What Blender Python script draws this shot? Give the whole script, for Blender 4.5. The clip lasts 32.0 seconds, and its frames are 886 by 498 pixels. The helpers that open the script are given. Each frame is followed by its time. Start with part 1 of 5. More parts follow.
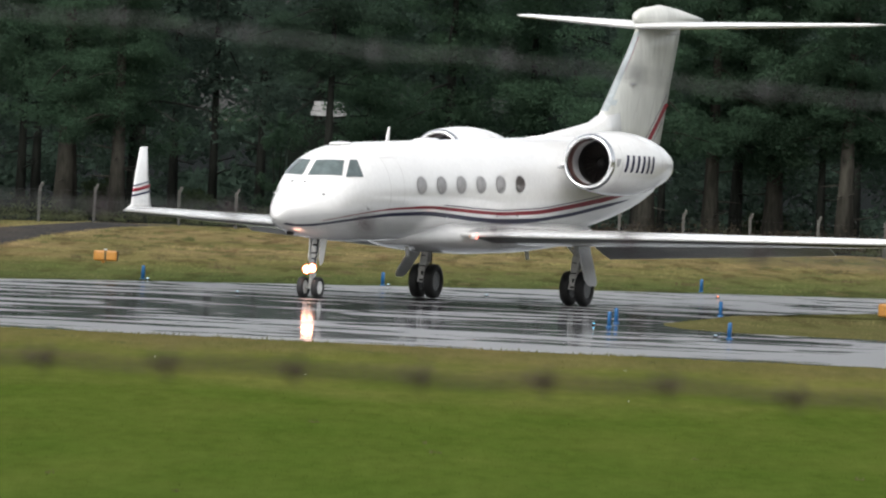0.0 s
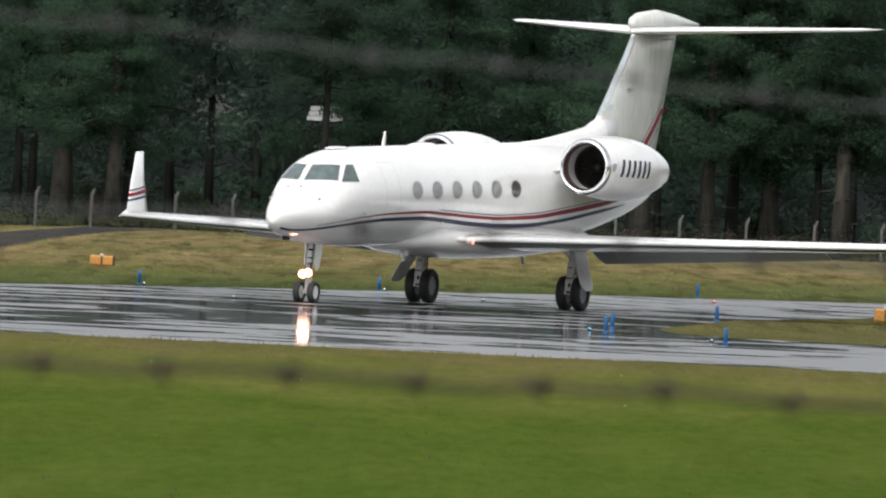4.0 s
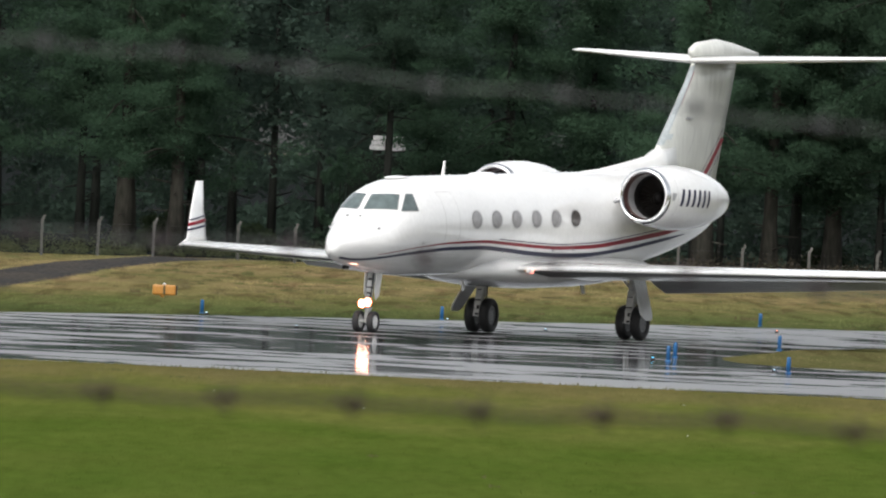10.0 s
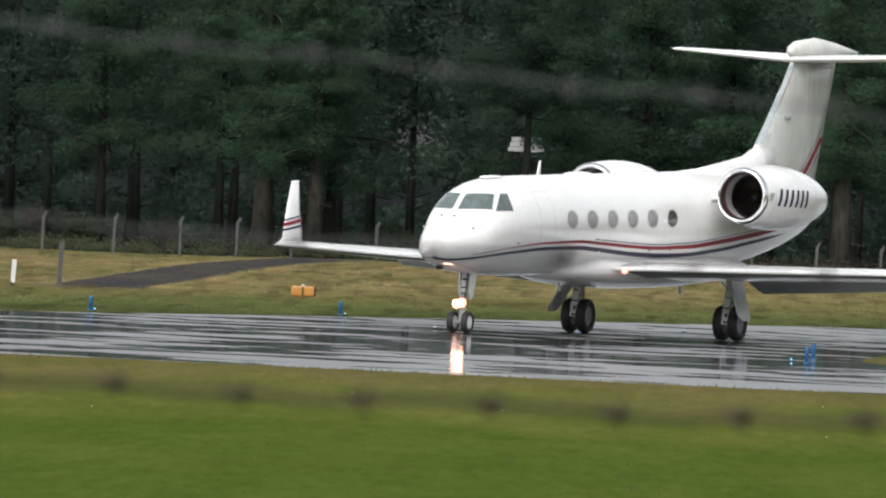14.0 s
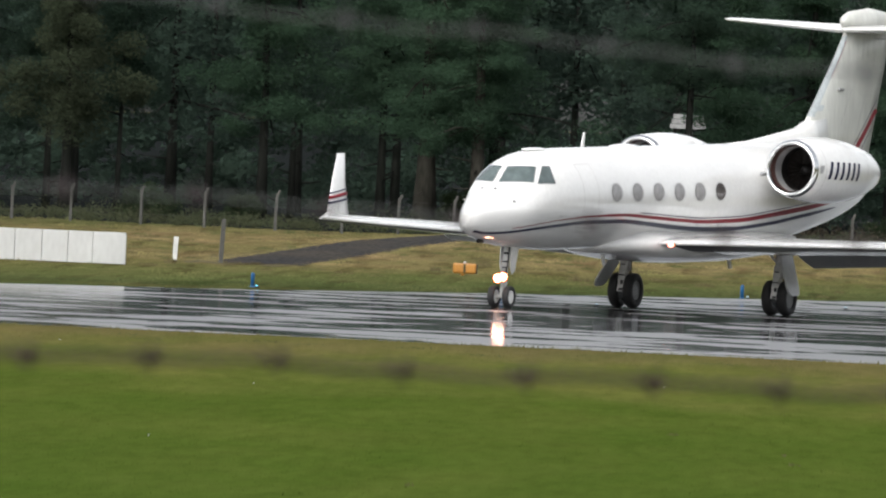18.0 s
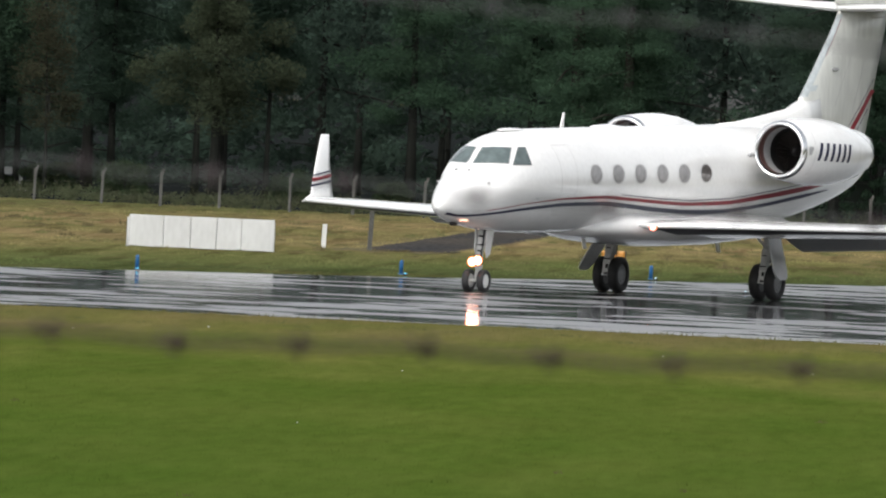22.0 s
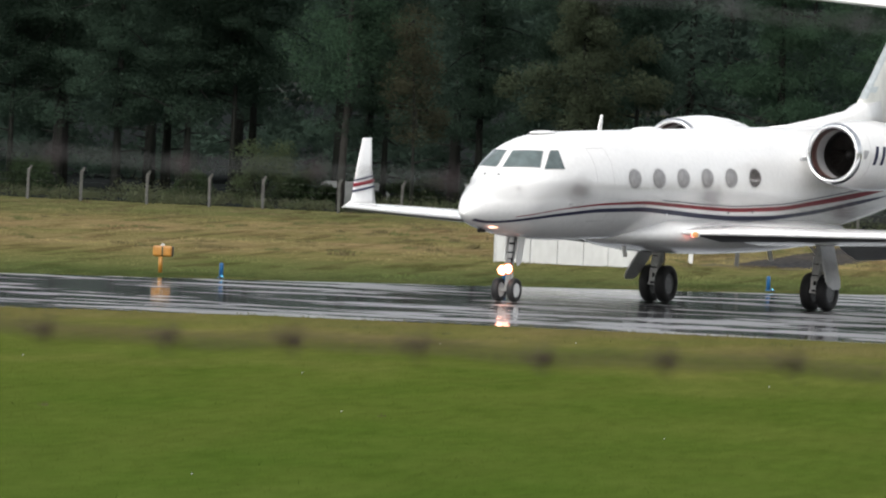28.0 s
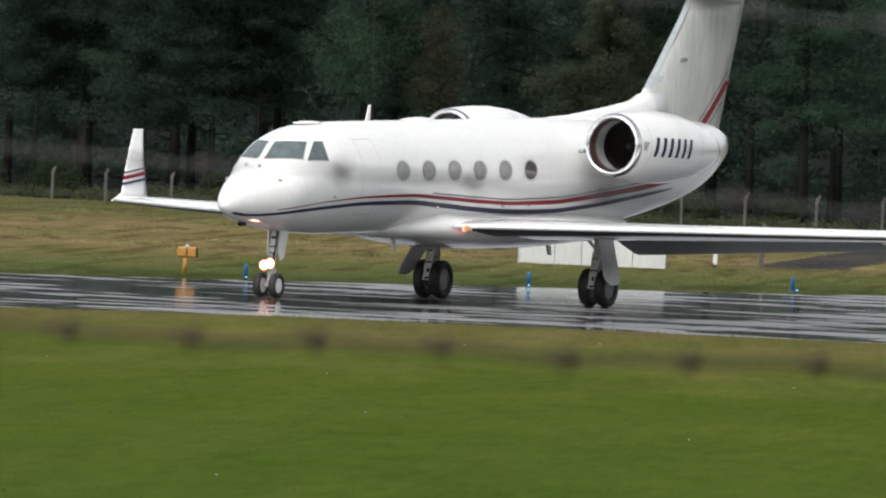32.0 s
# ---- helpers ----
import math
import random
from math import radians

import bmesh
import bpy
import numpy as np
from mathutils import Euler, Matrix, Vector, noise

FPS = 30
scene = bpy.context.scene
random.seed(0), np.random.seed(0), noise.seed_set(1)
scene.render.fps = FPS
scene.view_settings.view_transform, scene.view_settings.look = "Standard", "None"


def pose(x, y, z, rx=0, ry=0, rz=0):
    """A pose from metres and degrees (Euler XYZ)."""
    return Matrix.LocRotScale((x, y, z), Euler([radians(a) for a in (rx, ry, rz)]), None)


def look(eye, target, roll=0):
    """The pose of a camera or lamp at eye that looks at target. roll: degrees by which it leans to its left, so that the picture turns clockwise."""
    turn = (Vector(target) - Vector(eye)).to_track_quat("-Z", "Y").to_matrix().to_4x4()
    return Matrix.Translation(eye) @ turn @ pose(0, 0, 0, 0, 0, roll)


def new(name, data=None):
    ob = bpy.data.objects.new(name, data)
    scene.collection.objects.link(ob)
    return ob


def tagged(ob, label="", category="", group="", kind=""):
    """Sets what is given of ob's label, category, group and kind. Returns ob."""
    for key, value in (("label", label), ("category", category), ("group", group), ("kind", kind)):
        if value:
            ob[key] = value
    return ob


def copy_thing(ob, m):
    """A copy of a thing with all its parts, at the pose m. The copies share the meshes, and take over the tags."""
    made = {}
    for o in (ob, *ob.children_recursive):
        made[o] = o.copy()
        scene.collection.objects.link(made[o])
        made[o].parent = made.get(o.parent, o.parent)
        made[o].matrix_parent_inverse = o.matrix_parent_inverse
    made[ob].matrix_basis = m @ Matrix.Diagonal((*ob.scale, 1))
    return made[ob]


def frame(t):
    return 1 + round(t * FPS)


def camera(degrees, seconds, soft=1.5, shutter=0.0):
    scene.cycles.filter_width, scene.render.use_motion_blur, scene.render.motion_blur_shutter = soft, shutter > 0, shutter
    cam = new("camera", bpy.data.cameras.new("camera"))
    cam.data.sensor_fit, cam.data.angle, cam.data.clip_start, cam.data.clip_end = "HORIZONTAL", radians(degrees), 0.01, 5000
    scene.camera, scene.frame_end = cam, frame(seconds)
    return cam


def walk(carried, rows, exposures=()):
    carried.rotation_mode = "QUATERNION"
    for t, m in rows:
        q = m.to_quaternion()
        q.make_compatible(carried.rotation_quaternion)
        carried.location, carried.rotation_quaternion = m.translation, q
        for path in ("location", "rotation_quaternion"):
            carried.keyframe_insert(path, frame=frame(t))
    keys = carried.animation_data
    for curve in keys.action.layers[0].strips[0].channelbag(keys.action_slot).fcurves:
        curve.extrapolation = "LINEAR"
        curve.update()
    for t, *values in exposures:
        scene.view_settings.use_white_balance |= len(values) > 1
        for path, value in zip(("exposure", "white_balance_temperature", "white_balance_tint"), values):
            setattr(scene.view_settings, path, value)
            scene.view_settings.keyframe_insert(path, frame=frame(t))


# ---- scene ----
# ---- camera ----
# A tripod on a bank beside the airfield: it only pans and tilts.  PAN: seconds, milliradians to the left, milliradians up.
PAN = [
    (0, -0, -9.17), (0.5, 0.11, -9.25), (1, -0.08, -9.06), (1.5, -0.39, -8.91), (2, -0.47, -8.71), (2.5, -0.35, -8.84),
    (3, -0.45, -8.77), (3.5, -0.3, -8.86), (5.5, -0.14, -8.81), (6, -0.09, -8.8), (6.5, -0.35, -8.62), (7, -0.25, -8.66),
    (7.5, -0.4, -8.61), (8, -0.24, -8.77), (8.5, 0.22, -8.4), (9, 2.68, -7.24), (9.5, 2.67, -6.74), (10, 3.84, -7.17),
    (10.5, 6.92, -7.28), (11, 6.92, -7.28), (11.5, 6.28, -7.49), (12, 6.85, -7.34), (12.5, 7.51, -7.39), (13, 9.35, -7.48),
    (13.5, 9.7, -7.36), (14, 12.62, -7.49), (14.5, 13.63, -7.46), (16.5, 17.95, -9.05), (17, 19.88, -9.44), (17.5, 22.55, -10.01),
    (18, 22.81, -9.42), (18.5, 22.58, -9.32), (19, 22.97, -9.2), (19.5, 23.14, -9.22), (20, 25.35, -9.04), (20.5, 27.44, -9.39),
    (21, 28.86, -9.44), (21.5, 29.94, -9.83), (22, 32.2, -10.65), (22.5, 33.67, -10.48), (23, 38.66, -9.96), (23.5, 40.23, -9.95),
    (24, 40.19, -10.08), (24.5, 45.1, -10.02), (25, 47.63, -10.14), (25.5, 47.26, -10.22), (27.5, 55.76, -10.71), (28, 55.52, -10.71),
    (28.5, 55.63, -10.77), (29, 55.84, -10.74), (29.5, 55.76, -10.74), (30, 55.82, -10.9), (30.5, 55.77, -10.85), (31, 55.61, -10.81),
    (31.5, 55.68, -10.7), (32, 57.07, -10.72),
]
RUN = [
    (0, 0), (8, 0.05), (8.5, 0.09), (9, 0.11), (9.5, 0.12), (10, 0.21), (10.5, 0.32), (11, 0.44), (11.5, 0.64),
    (12, 0.9), (12.5, 1.28), (13, 1.68), (13.5, 2.21), (14, 2.81), (14.5, 3.5), (16.5, 6.75), (17, 7.66), (17.5, 8.76),
    (18, 9.75), (18.5, 10.87), (19, 11.93), (19.5, 13.08), (20, 14.21), (20.5, 15.49), (21, 16.66), (21.5, 17.89), (22, 19.25),
    (22.5, 20.48), (23, 21.91), (23.5, 23.23), (24, 24.68), (24.5, 26.11), (25, 27.61), (25.5, 28.99), (27.5, 34.97), (28, 36.57),
    (28.5, 38.08), (29, 39.65), (29.5, 41.16), (30, 42.77), (30.5, 44.26), (31, 45.91), (31.5, 47.41), (32, 49.04),
]

EYE = (0.0, 0.0, 4.87)


def pan_row(t, yaw, tilt):
    a, b = yaw / 1000, tilt / 1000
    d = Vector((-math.sin(a) * math.cos(b), math.cos(a) * math.cos(b), math.sin(b)))
    return t, look(EYE, Vector(EYE) + d * 400, 2.67)


cam = camera(3.221, 32.0, soft=2.1)
cam.data.dof.use_dof = True
cam.data.dof.focus_distance = 400.0
cam.data.dof.aperture_fstop = 32.0
walk(cam, [pan_row(*r) for r in PAN], exposures=[(0.0, 0.78), (28.0, 0.78), (32.0, 0.65)])

# ---- light: an overcast, wet afternoon ----
world = bpy.data.worlds.new("overcast")
scene.world = world
world.use_nodes = True
wn, wl = world.node_tree.nodes, world.node_tree.links
wn.clear()
sky = wn.new("ShaderNodeTexSky")
sky.sky_type = "NISHITA"
sky.sun_disc = False
sky.sun_elevation, sky.sun_rotation = radians(48), radians(200)
sky.dust_density, sky.air_density = 4.0, 1.0
pale = wn.new("ShaderNodeHueSaturation")
pale.inputs["Saturation"].default_value = 0.22
wb = wn.new("ShaderNodeBackground")
wb.inputs["Strength"].default_value = 0.14
wo = wn.new("ShaderNodeOutputWorld")
wl.new(sky.outputs[0], pale.inputs["Color"])
wl.new(pale.outputs[0], wb.inputs[0])
wl.new(wb.outputs[0], wo.inputs[0])
sun_data = bpy.data.lights.new("sun", "SUN")
sun_data.energy, sun_data.angle, sun_data.color = 1.0, radians(40), (1.0, 0.97, 0.93)
sun = new("sun", sun_data)
sun.matrix_world = look((0, 0, 60), Vector((0, 0, 60)) - Vector((-0.25, -0.62, 0.74)))

# ---- materials ----


def material(name, base, rough=0.6, metal=0.0, vary=0.15, scale=3.0, fine=40.0, bump=0.0, stretch=(1, 1, 1), tint=None,
             coat=0.0, spec=0.5, rand=0.0):
    """A surface with variation at two scales.  base: colour; tint: a second colour for the large patches."""
    m = bpy.data.materials.new(name)
    m.use_nodes = True
    n, l = m.node_tree.nodes, m.node_tree.links
    b = n["Principled BSDF"]
    b.inputs["Roughness"].default_value, b.inputs["Metallic"].default_value = rough, metal
    b.inputs["Coat Weight"].default_value, b.inputs["Specular IOR Level"].default_value = coat, spec
    co = n.new("ShaderNodeTexCoord")
    mp = n.new("ShaderNodeMapping")
    mp.inputs["Scale"].default_value = stretch
    l.new(co.outputs["Object"], mp.inputs[0])
    n1, n2 = n.new("ShaderNodeTexNoise"), n.new("ShaderNodeTexNoise")
    n1.inputs["Scale"].default_value, n2.inputs["Scale"].default_value = scale, fine
    n1.inputs["Detail"].default_value, n2.inputs["Detail"].default_value = 5, 4
    for q in (n1, n2):
        l.new(mp.outputs[0], q.inputs["Vector"])
    r1 = n.new("ShaderNodeValToRGB")
    r1.color_ramp.elements[0].position, r1.color_ramp.elements[1].position = 0.32, 0.68
    c2 = tint or tuple(c * (1 - vary) for c in base)
    r1.color_ramp.elements[0].color, r1.color_ramp.elements[1].color = (*c2, 1), (*base, 1)
    l.new(n1.outputs[0], r1.inputs[0])
    mul = n.new("ShaderNodeMix")
    mul.data_type, mul.blend_type = "RGBA", "MULTIPLY"
    mul.inputs["Factor"].default_value = 1.0
    r2 = n.new("ShaderNodeMapRange")
    r2.inputs[1].default_value, r2.inputs[2].default_value = 0.3, 0.7
    r2.inputs[3].default_value, r2.inputs[4].default_value = 1 - vary, 1 + vary * 0.5
    l.new(n2.outputs[0], r2.inputs[0])
    l.new(r1.outputs[0], mul.inputs["A"])
    l.new(r2.outputs[0], mul.inputs["B"])
    last = mul.outputs["Result"]
    if rand:
        oi, g = n.new("ShaderNodeObjectInfo"), n.new("ShaderNodeNewGeometry")
        ad = n.new("ShaderNodeMath")
        ad.operation = "ADD"
        l.new(oi.outputs["Random"], ad.inputs[0])
        l.new(g.outputs["Random Per Island"], ad.inputs[1])
        rr = n.new("ShaderNodeMapRange")
        rr.inputs[2].default_value = 2.0
        rr.inputs[3].default_value, rr.inputs[4].default_value = 1 - rand, 1 + rand
        l.new(ad.outputs[0], rr.inputs[0])
        m2 = n.new("ShaderNodeMix")
        m2.data_type, m2.blend_type = "RGBA", "MULTIPLY"
        m2.inputs["Factor"].default_value = 1.0
        l.new(last, m2.inputs["A"])
        l.new(rr.outputs[0], m2.inputs["B"])
        last = m2.outputs["Result"]
    l.new(last, b.inputs["Base Color"])
    if bump:
        bp = n.new("ShaderNodeBump")
        bp.inputs["Strength"].default_value, bp.inputs["Distance"].default_value = 0.6, bump
        l.new(n2.outputs[0], bp.inputs["Height"])
        l.new(bp.outputs[0], b.inputs["Normal"])
    return m


def glow(name, color, strength):
    m = bpy.data.materials.new(name)
    m.use_nodes = True
    b = m.node_tree.nodes["Principled BSDF"]
    b.inputs["Base Color"].default_value = (*color, 1)
    b.inputs["Emission Color"].default_value, b.inputs["Emission Strength"].default_value = (*color, 1), strength
    return m


def wet_asphalt():
    """Worn grey pavement under a film of water that is whole in shallow, drawn-out hollows and broken elsewhere."""
    m = bpy.data.materials.new("wet_asphalt")
    m.use_nodes = True
    n, l = m.node_tree.nodes, m.node_tree.links
    b = n["Principled BSDF"]
    b.inputs["Specular IOR Level"].default_value = 0.4
    co = n.new("ShaderNodeTexCoord")
    mp = n.new("ShaderNodeMapping")
    mp.inputs["Rotation"].default_value = (0, 0, radians(8))
    mp.inputs["Scale"].default_value = (0.23, 0.27, 1)
    l.new(co.outputs["Object"], mp.inputs[0])
    big = n.new("ShaderNodeTexNoise")
    big.inputs["Scale"].default_value, big.inputs["Detail"].default_value, big.inputs["Roughness"].default_value = 1.0, 4, 0.58
    big.inputs["Distortion"].default_value = 0.4
    l.new(mp.outputs[0], big.inputs["Vector"])
    across = n.new("ShaderNodeVectorMath")
    across.operation = "DOT_PRODUCT"
    across.inputs[1].default_value = (-1.0, 1.0, 0.0)
    l.new(co.outputs["Object"], across.inputs[0])
    dist = n.new("ShaderNodeMath")
    dist.operation = "ADD"
    dist.inputs[1].default_value = -366.0
    l.new(across.outputs["Value"], dist.inputs[0])
    off = n.new("ShaderNodeMath")
    off.operation = "ABSOLUTE"
    l.new(dist.outputs[0], off.inputs[0])
    low = n.new("ShaderNodeMapRange")
    low.inputs[1].default_value, low.inputs[2].default_value = 14.0, 46.0
    low.inputs[3].default_value, low.inputs[4].default_value = -0.040, 0.070
    l.new(off.outputs[0], low.inputs[0])
    depth = n.new("ShaderNodeMath")
    depth.operation = "ADD"
    l.new(big.outputs[0], depth.inputs[0])
    l.new(low.outputs[0], depth.inputs[1])
    pool = n.new("ShaderNodeValToRGB")
    pool.color_ramp.elements[0].position, pool.color_ramp.elements[1].position = 0.485, 0.512
    l.new(depth.outputs[0], pool.inputs[0])
    fine = n.new("ShaderNodeTexNoise")
    fine.inputs["Scale"].default_value, fine.inputs["Detail"].default_value = 25, 6
    l.new(co.outputs["Object"], fine.inputs["Vector"])
    b.inputs["Roughness"].default_value = 0.32
    film = n.new("ShaderNodeMapRange")
    film.inputs[3].default_value, film.inputs[4].default_value = 1.0, 0.28
    l.new(pool.outputs[0], film.inputs[0])
    l.new(film.outputs[0], b.inputs["Coat Weight"])
    b.inputs["Coat Roughness"].default_value, b.inputs["Coat IOR"].default_value = 0.05, 1.33
    col = n.new("ShaderNodeMix")
    col.data_type = "RGBA"
    col.inputs["A"].default_value, col.inputs["B"].default_value = (0.030, 0.032, 0.034, 1), (0.215, 0.218, 0.222, 1)
    l.new(pool.outputs[0], col.inputs["Factor"])
    grain = n.new("ShaderNodeMix")
    grain.data_type, grain.blend_type = "RGBA", "MULTIPLY"
    grain.inputs["Factor"].default_value = 0.5
    l.new(col.outputs["Result"], grain.inputs["A"])
    l.new(fine.outputs[0], grain.inputs["B"])
    l.new(grain.outputs["Result"], b.inputs["Base Color"])
    amount = n.new("ShaderNodeMath")
    amount.operation = "MULTIPLY"
    l.new(fine.outputs[0], amount.inputs[0])
    l.new(pool.outputs[0], amount.inputs[1])
    bp = n.new("ShaderNodeBump")
    bp.inputs["Strength"].default_value, bp.inputs["Distance"].default_value = 0.12, 0.004
    l.new(amount.outputs[0], bp.inputs["Height"])
    l.new(bp.outputs[0], b.inputs["Normal"])
    return m


WET = wet_asphalt()


def grass(name, k, rand, fine, stretch=(1, 1, 1)):
    """Airfield grass: lush by the camera, bleached along the pavement, tussocky and straw-coloured beyond it."""
    m = material(name, (1, 1, 1), 0.85, vary=0.13, scale=fine * 0.2, fine=fine, tint=(0.86, 0.88, 0.86), spec=0.0, rand=rand, stretch=stretch)
    n, l = m.node_tree.nodes, m.node_tree.links
    b = n["Principled BSDF"]
    old = b.inputs["Base Color"].links[0].from_socket
    co = n.new("ShaderNodeTexCoord")
    sep = n.new("ShaderNodeSeparateXYZ")
    l.new(co.outputs["Object"], sep.inputs[0])
    mp = n.new("ShaderNodeMapping")
    mp.inputs["Scale"].default_value = (0.25, 0.06, 1)
    l.new(co.outputs["Object"], mp.inputs[0])
    big = n.new("ShaderNodeTexNoise")
    big.inputs["Scale"].default_value, big.inputs["Detail"].default_value = 1.0, 4
    l.new(mp.outputs[0], big.inputs["Vector"])
    shift = n.new("ShaderNodeMath")
    shift.operation = "MULTIPLY_ADD"
    shift.inputs[1].default_value = 70.0
    l.new(big.outputs[0], shift.inputs[0])
    l.new(sep.outputs["Y"], shift.inputs[2])
    span = n.new("ShaderNodeMapRange")
    span.inputs[1].default_value, span.inputs[2].default_value = 200.0, 640.0
    l.new(shift.outputs[0], span.inputs[0])
    ramp = n.new("ShaderNodeValToRGB")
    stops = [(0.0, (0.064, 0.100, 0.018)), (0.20, (0.072, 0.103, 0.019)), (0.275, (0.112, 0.125, 0.032)), (0.32, (0.127, 0.120, 0.044)), (0.42, (0.100, 0.095, 0.042))]
    el = ramp.color_ramp.elements
    for i, (p, c) in enumerate(stops):
        e = el[i] if i < 2 else el.new(p)
        e.position, e.color = p, (*(v * k for v in c), 1)
    l.new(span.outputs[0], ramp.inputs[0])
    # beyond the taxiway: rank green by the pavement, straw and brown tussocks up to the fence
    lean = n.new("ShaderNodeVectorMath")
    lean.operation = "DOT_PRODUCT"
    lean.inputs[1].default_value = (-1.98, 1.0, 0.0)
    l.new(co.outputs["Object"], lean.inputs[0])
    away = n.new("ShaderNodeMath")
    away.operation = "MULTIPLY_ADD"
    away.inputs[1].default_value = 46.0
    l.new(big.outputs[0], away.inputs[0])
    l.new(lean.outputs["Value"], away.inputs[2])
    span2 = n.new("ShaderNodeMapRange")
    span2.inputs[1].default_value, span2.inputs[2].default_value = 420.0, 640.0
    l.new(away.outputs[0], span2.inputs[0])
    ramp2 = n.new("ShaderNodeValToRGB")
    stops = [(0.0, (0.094, 0.092, 0.038)), (0.08, (0.088, 0.094, 0.036)), (0.11, (0.058, 0.072, 0.027)), (0.16, (0.080, 0.095, 0.035)), (0.28, (0.104, 0.108, 0.041)), (0.36, (0.144, 0.128, 0.054)),
             (0.48, (0.176, 0.144, 0.068)), (0.58, (0.136, 0.122, 0.052)), (0.70, (0.182, 0.144, 0.070)), (0.84, (0.136, 0.121, 0.052)), (0.96, (0.094, 0.096, 0.040))]
    el = ramp2.color_ramp.elements
    for i, (p, c) in enumerate(stops):
        e = el[i] if i < 2 else el.new(p)
        e.position, e.color = p, (*(v * k for v in c), 1)
    l.new(span2.outputs[0], ramp2.inputs[0])
    over = n.new("ShaderNodeMapRange")
    over.inputs[1].default_value, over.inputs[2].default_value = 330.0, 340.0
    l.new(sep.outputs["Y"], over.inputs[0])
    tone = n.new("ShaderNodeMix")
    tone.data_type = "RGBA"
    l.new(over.outputs[0], tone.inputs["Factor"])
    l.new(ramp.outputs[0], tone.inputs["A"])
    l.new(ramp2.outputs[0], tone.inputs["B"])
    mx = n.new("ShaderNodeMix")
    mx.data_type, mx.blend_type = "RGBA", "MULTIPLY"
    mx.inputs["Factor"].default_value = 1.0
    m2 = n.new("ShaderNodeMapping")
    m2.inputs["Scale"].default_value = (1.3, 0.05, 1)
    l.new(co.outputs["Object"], m2.inputs[0])
    tus = n.new("ShaderNodeTexNoise")
    tus.inputs["Scale"].default_value, tus.inputs["Detail"].default_value = 1.0, 5
    l.new(m2.outputs[0], tus.inputs["Vector"])
    tr_ = n.new("ShaderNodeMapRange")
    tr_.inputs[1].default_value, tr_.inputs[2].default_value = 0.50, 0.64
    l.new(tus.outputs[0], tr_.inputs[0])
    far = n.new("ShaderNodeMapRange")
    far.inputs[1].default_value, far.inputs[2].default_value = 330.0, 400.0
    l.new(sep.outputs["Y"], far.inputs[0])
    fac = n.new("ShaderNodeMath")
    fac.operation = "MULTIPLY"
    l.new(tr_.outputs[0], fac.inputs[0])
    l.new(far.outputs[0], fac.inputs[1])
    dry = n.new("ShaderNodeMix")
    dry.data_type, dry.blend_type = "RGBA", "MULTIPLY"
    dry.inputs["B"].default_value = (0.64, 0.61, 0.62, 1)
    l.new(fac.outputs[0], dry.inputs["Factor"])
    l.new(tone.outputs["Result"], dry.inputs["A"])
    l.new(dry.outputs["Result"], mx.inputs["A"])
    l.new(old, mx.inputs["B"])
    # worn and lusher patches, from a hand's breadth to a few metres
    last = mx.outputs["Result"]
    for size, hue in (((1.7, 0.22, 1), ((0.92, 0.94, 0.90), (1.07, 1.05, 1.08))), ((0.35, 0.05, 1), ((0.88, 0.94, 0.86), (1.15, 1.05, 1.14)))):
        m3 = n.new("ShaderNodeMapping")
        m3.inputs["Scale"].default_value = size
        l.new(co.outputs["Object"], m3.inputs[0])
        pat = n.new("ShaderNodeTexNoise")
        pat.inputs["Scale"].default_value, pat.inputs["Detail"].default_value, pat.inputs["Roughness"].default_value = 1.0, 5, 0.6
        l.new(m3.outputs[0], pat.inputs["Vector"])
        pr = n.new("ShaderNodeValToRGB")
        pr.color_ramp.elements[0].position, pr.color_ramp.elements[1].position = 0.33, 0.67
        pr.color_ramp.elements[0].color, pr.color_ramp.elements[1].color = (*hue[0], 1), (*hue[1], 1)
        l.new(pat.outputs[0], pr.inputs[0])
        m4 = n.new("ShaderNodeMix")
        m4.data_type, m4.blend_type = "RGBA", "MULTIPLY"
        m4.clamp_factor = True
        m4.inputs["Factor"].default_value = 1.0
        l.new(last, m4.inputs["A"])
        l.new(pr.outputs[0], m4.inputs["B"])
        last = m4.outputs["Result"]
    l.new(last, b.inputs["Base Color"])
    return m


GRASS = grass("grass_sward", 0.88, 0.0, 4.0, (1, 0.08, 1))
BLADE_NEAR = grass("grass_blades_green", 0.91, 0.08, 4.0, (1, 0.08, 1))
BLADE_FAR = grass("grass_blades_dry", 1.36, 0.2, 3.0, (1, 0.04, 1))
BLADE_EDGE = material("grass_blades_rank", (0.052, 0.072, 0.027), 0.7, vary=0.3, scale=0.5, fine=2.0, spec=0.0, rand=0.3)
BLADE_RANK = material("grass_blades_tussock", (0.098, 0.101, 0.042), 0.8, vary=0.3, scale=0.5, fine=2.0, spec=0.0, rand=0.3)
BLADE_DEAD = material("grass_blades_withered", (0.126, 0.108, 0.054), 0.8, vary=0.3, scale=0.5, fine=2.0, spec=0.0, rand=0.3)
TRACK = material("old_tarmac", (0.038, 0.038, 0.040), 1.0, vary=0.4, scale=0.5, fine=6.0, spec=0.0, tint=(0.062, 0.056, 0.048), stretch=(1, 0.12, 1))
SOIL = material("bare_soil", (0.112, 0.092, 0.058), 0.95, vary=0.3, scale=0.6, fine=6.0, tint=(0.098, 0.094, 0.050), spec=0.0)
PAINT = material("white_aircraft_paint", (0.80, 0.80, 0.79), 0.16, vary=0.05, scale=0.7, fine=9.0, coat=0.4)
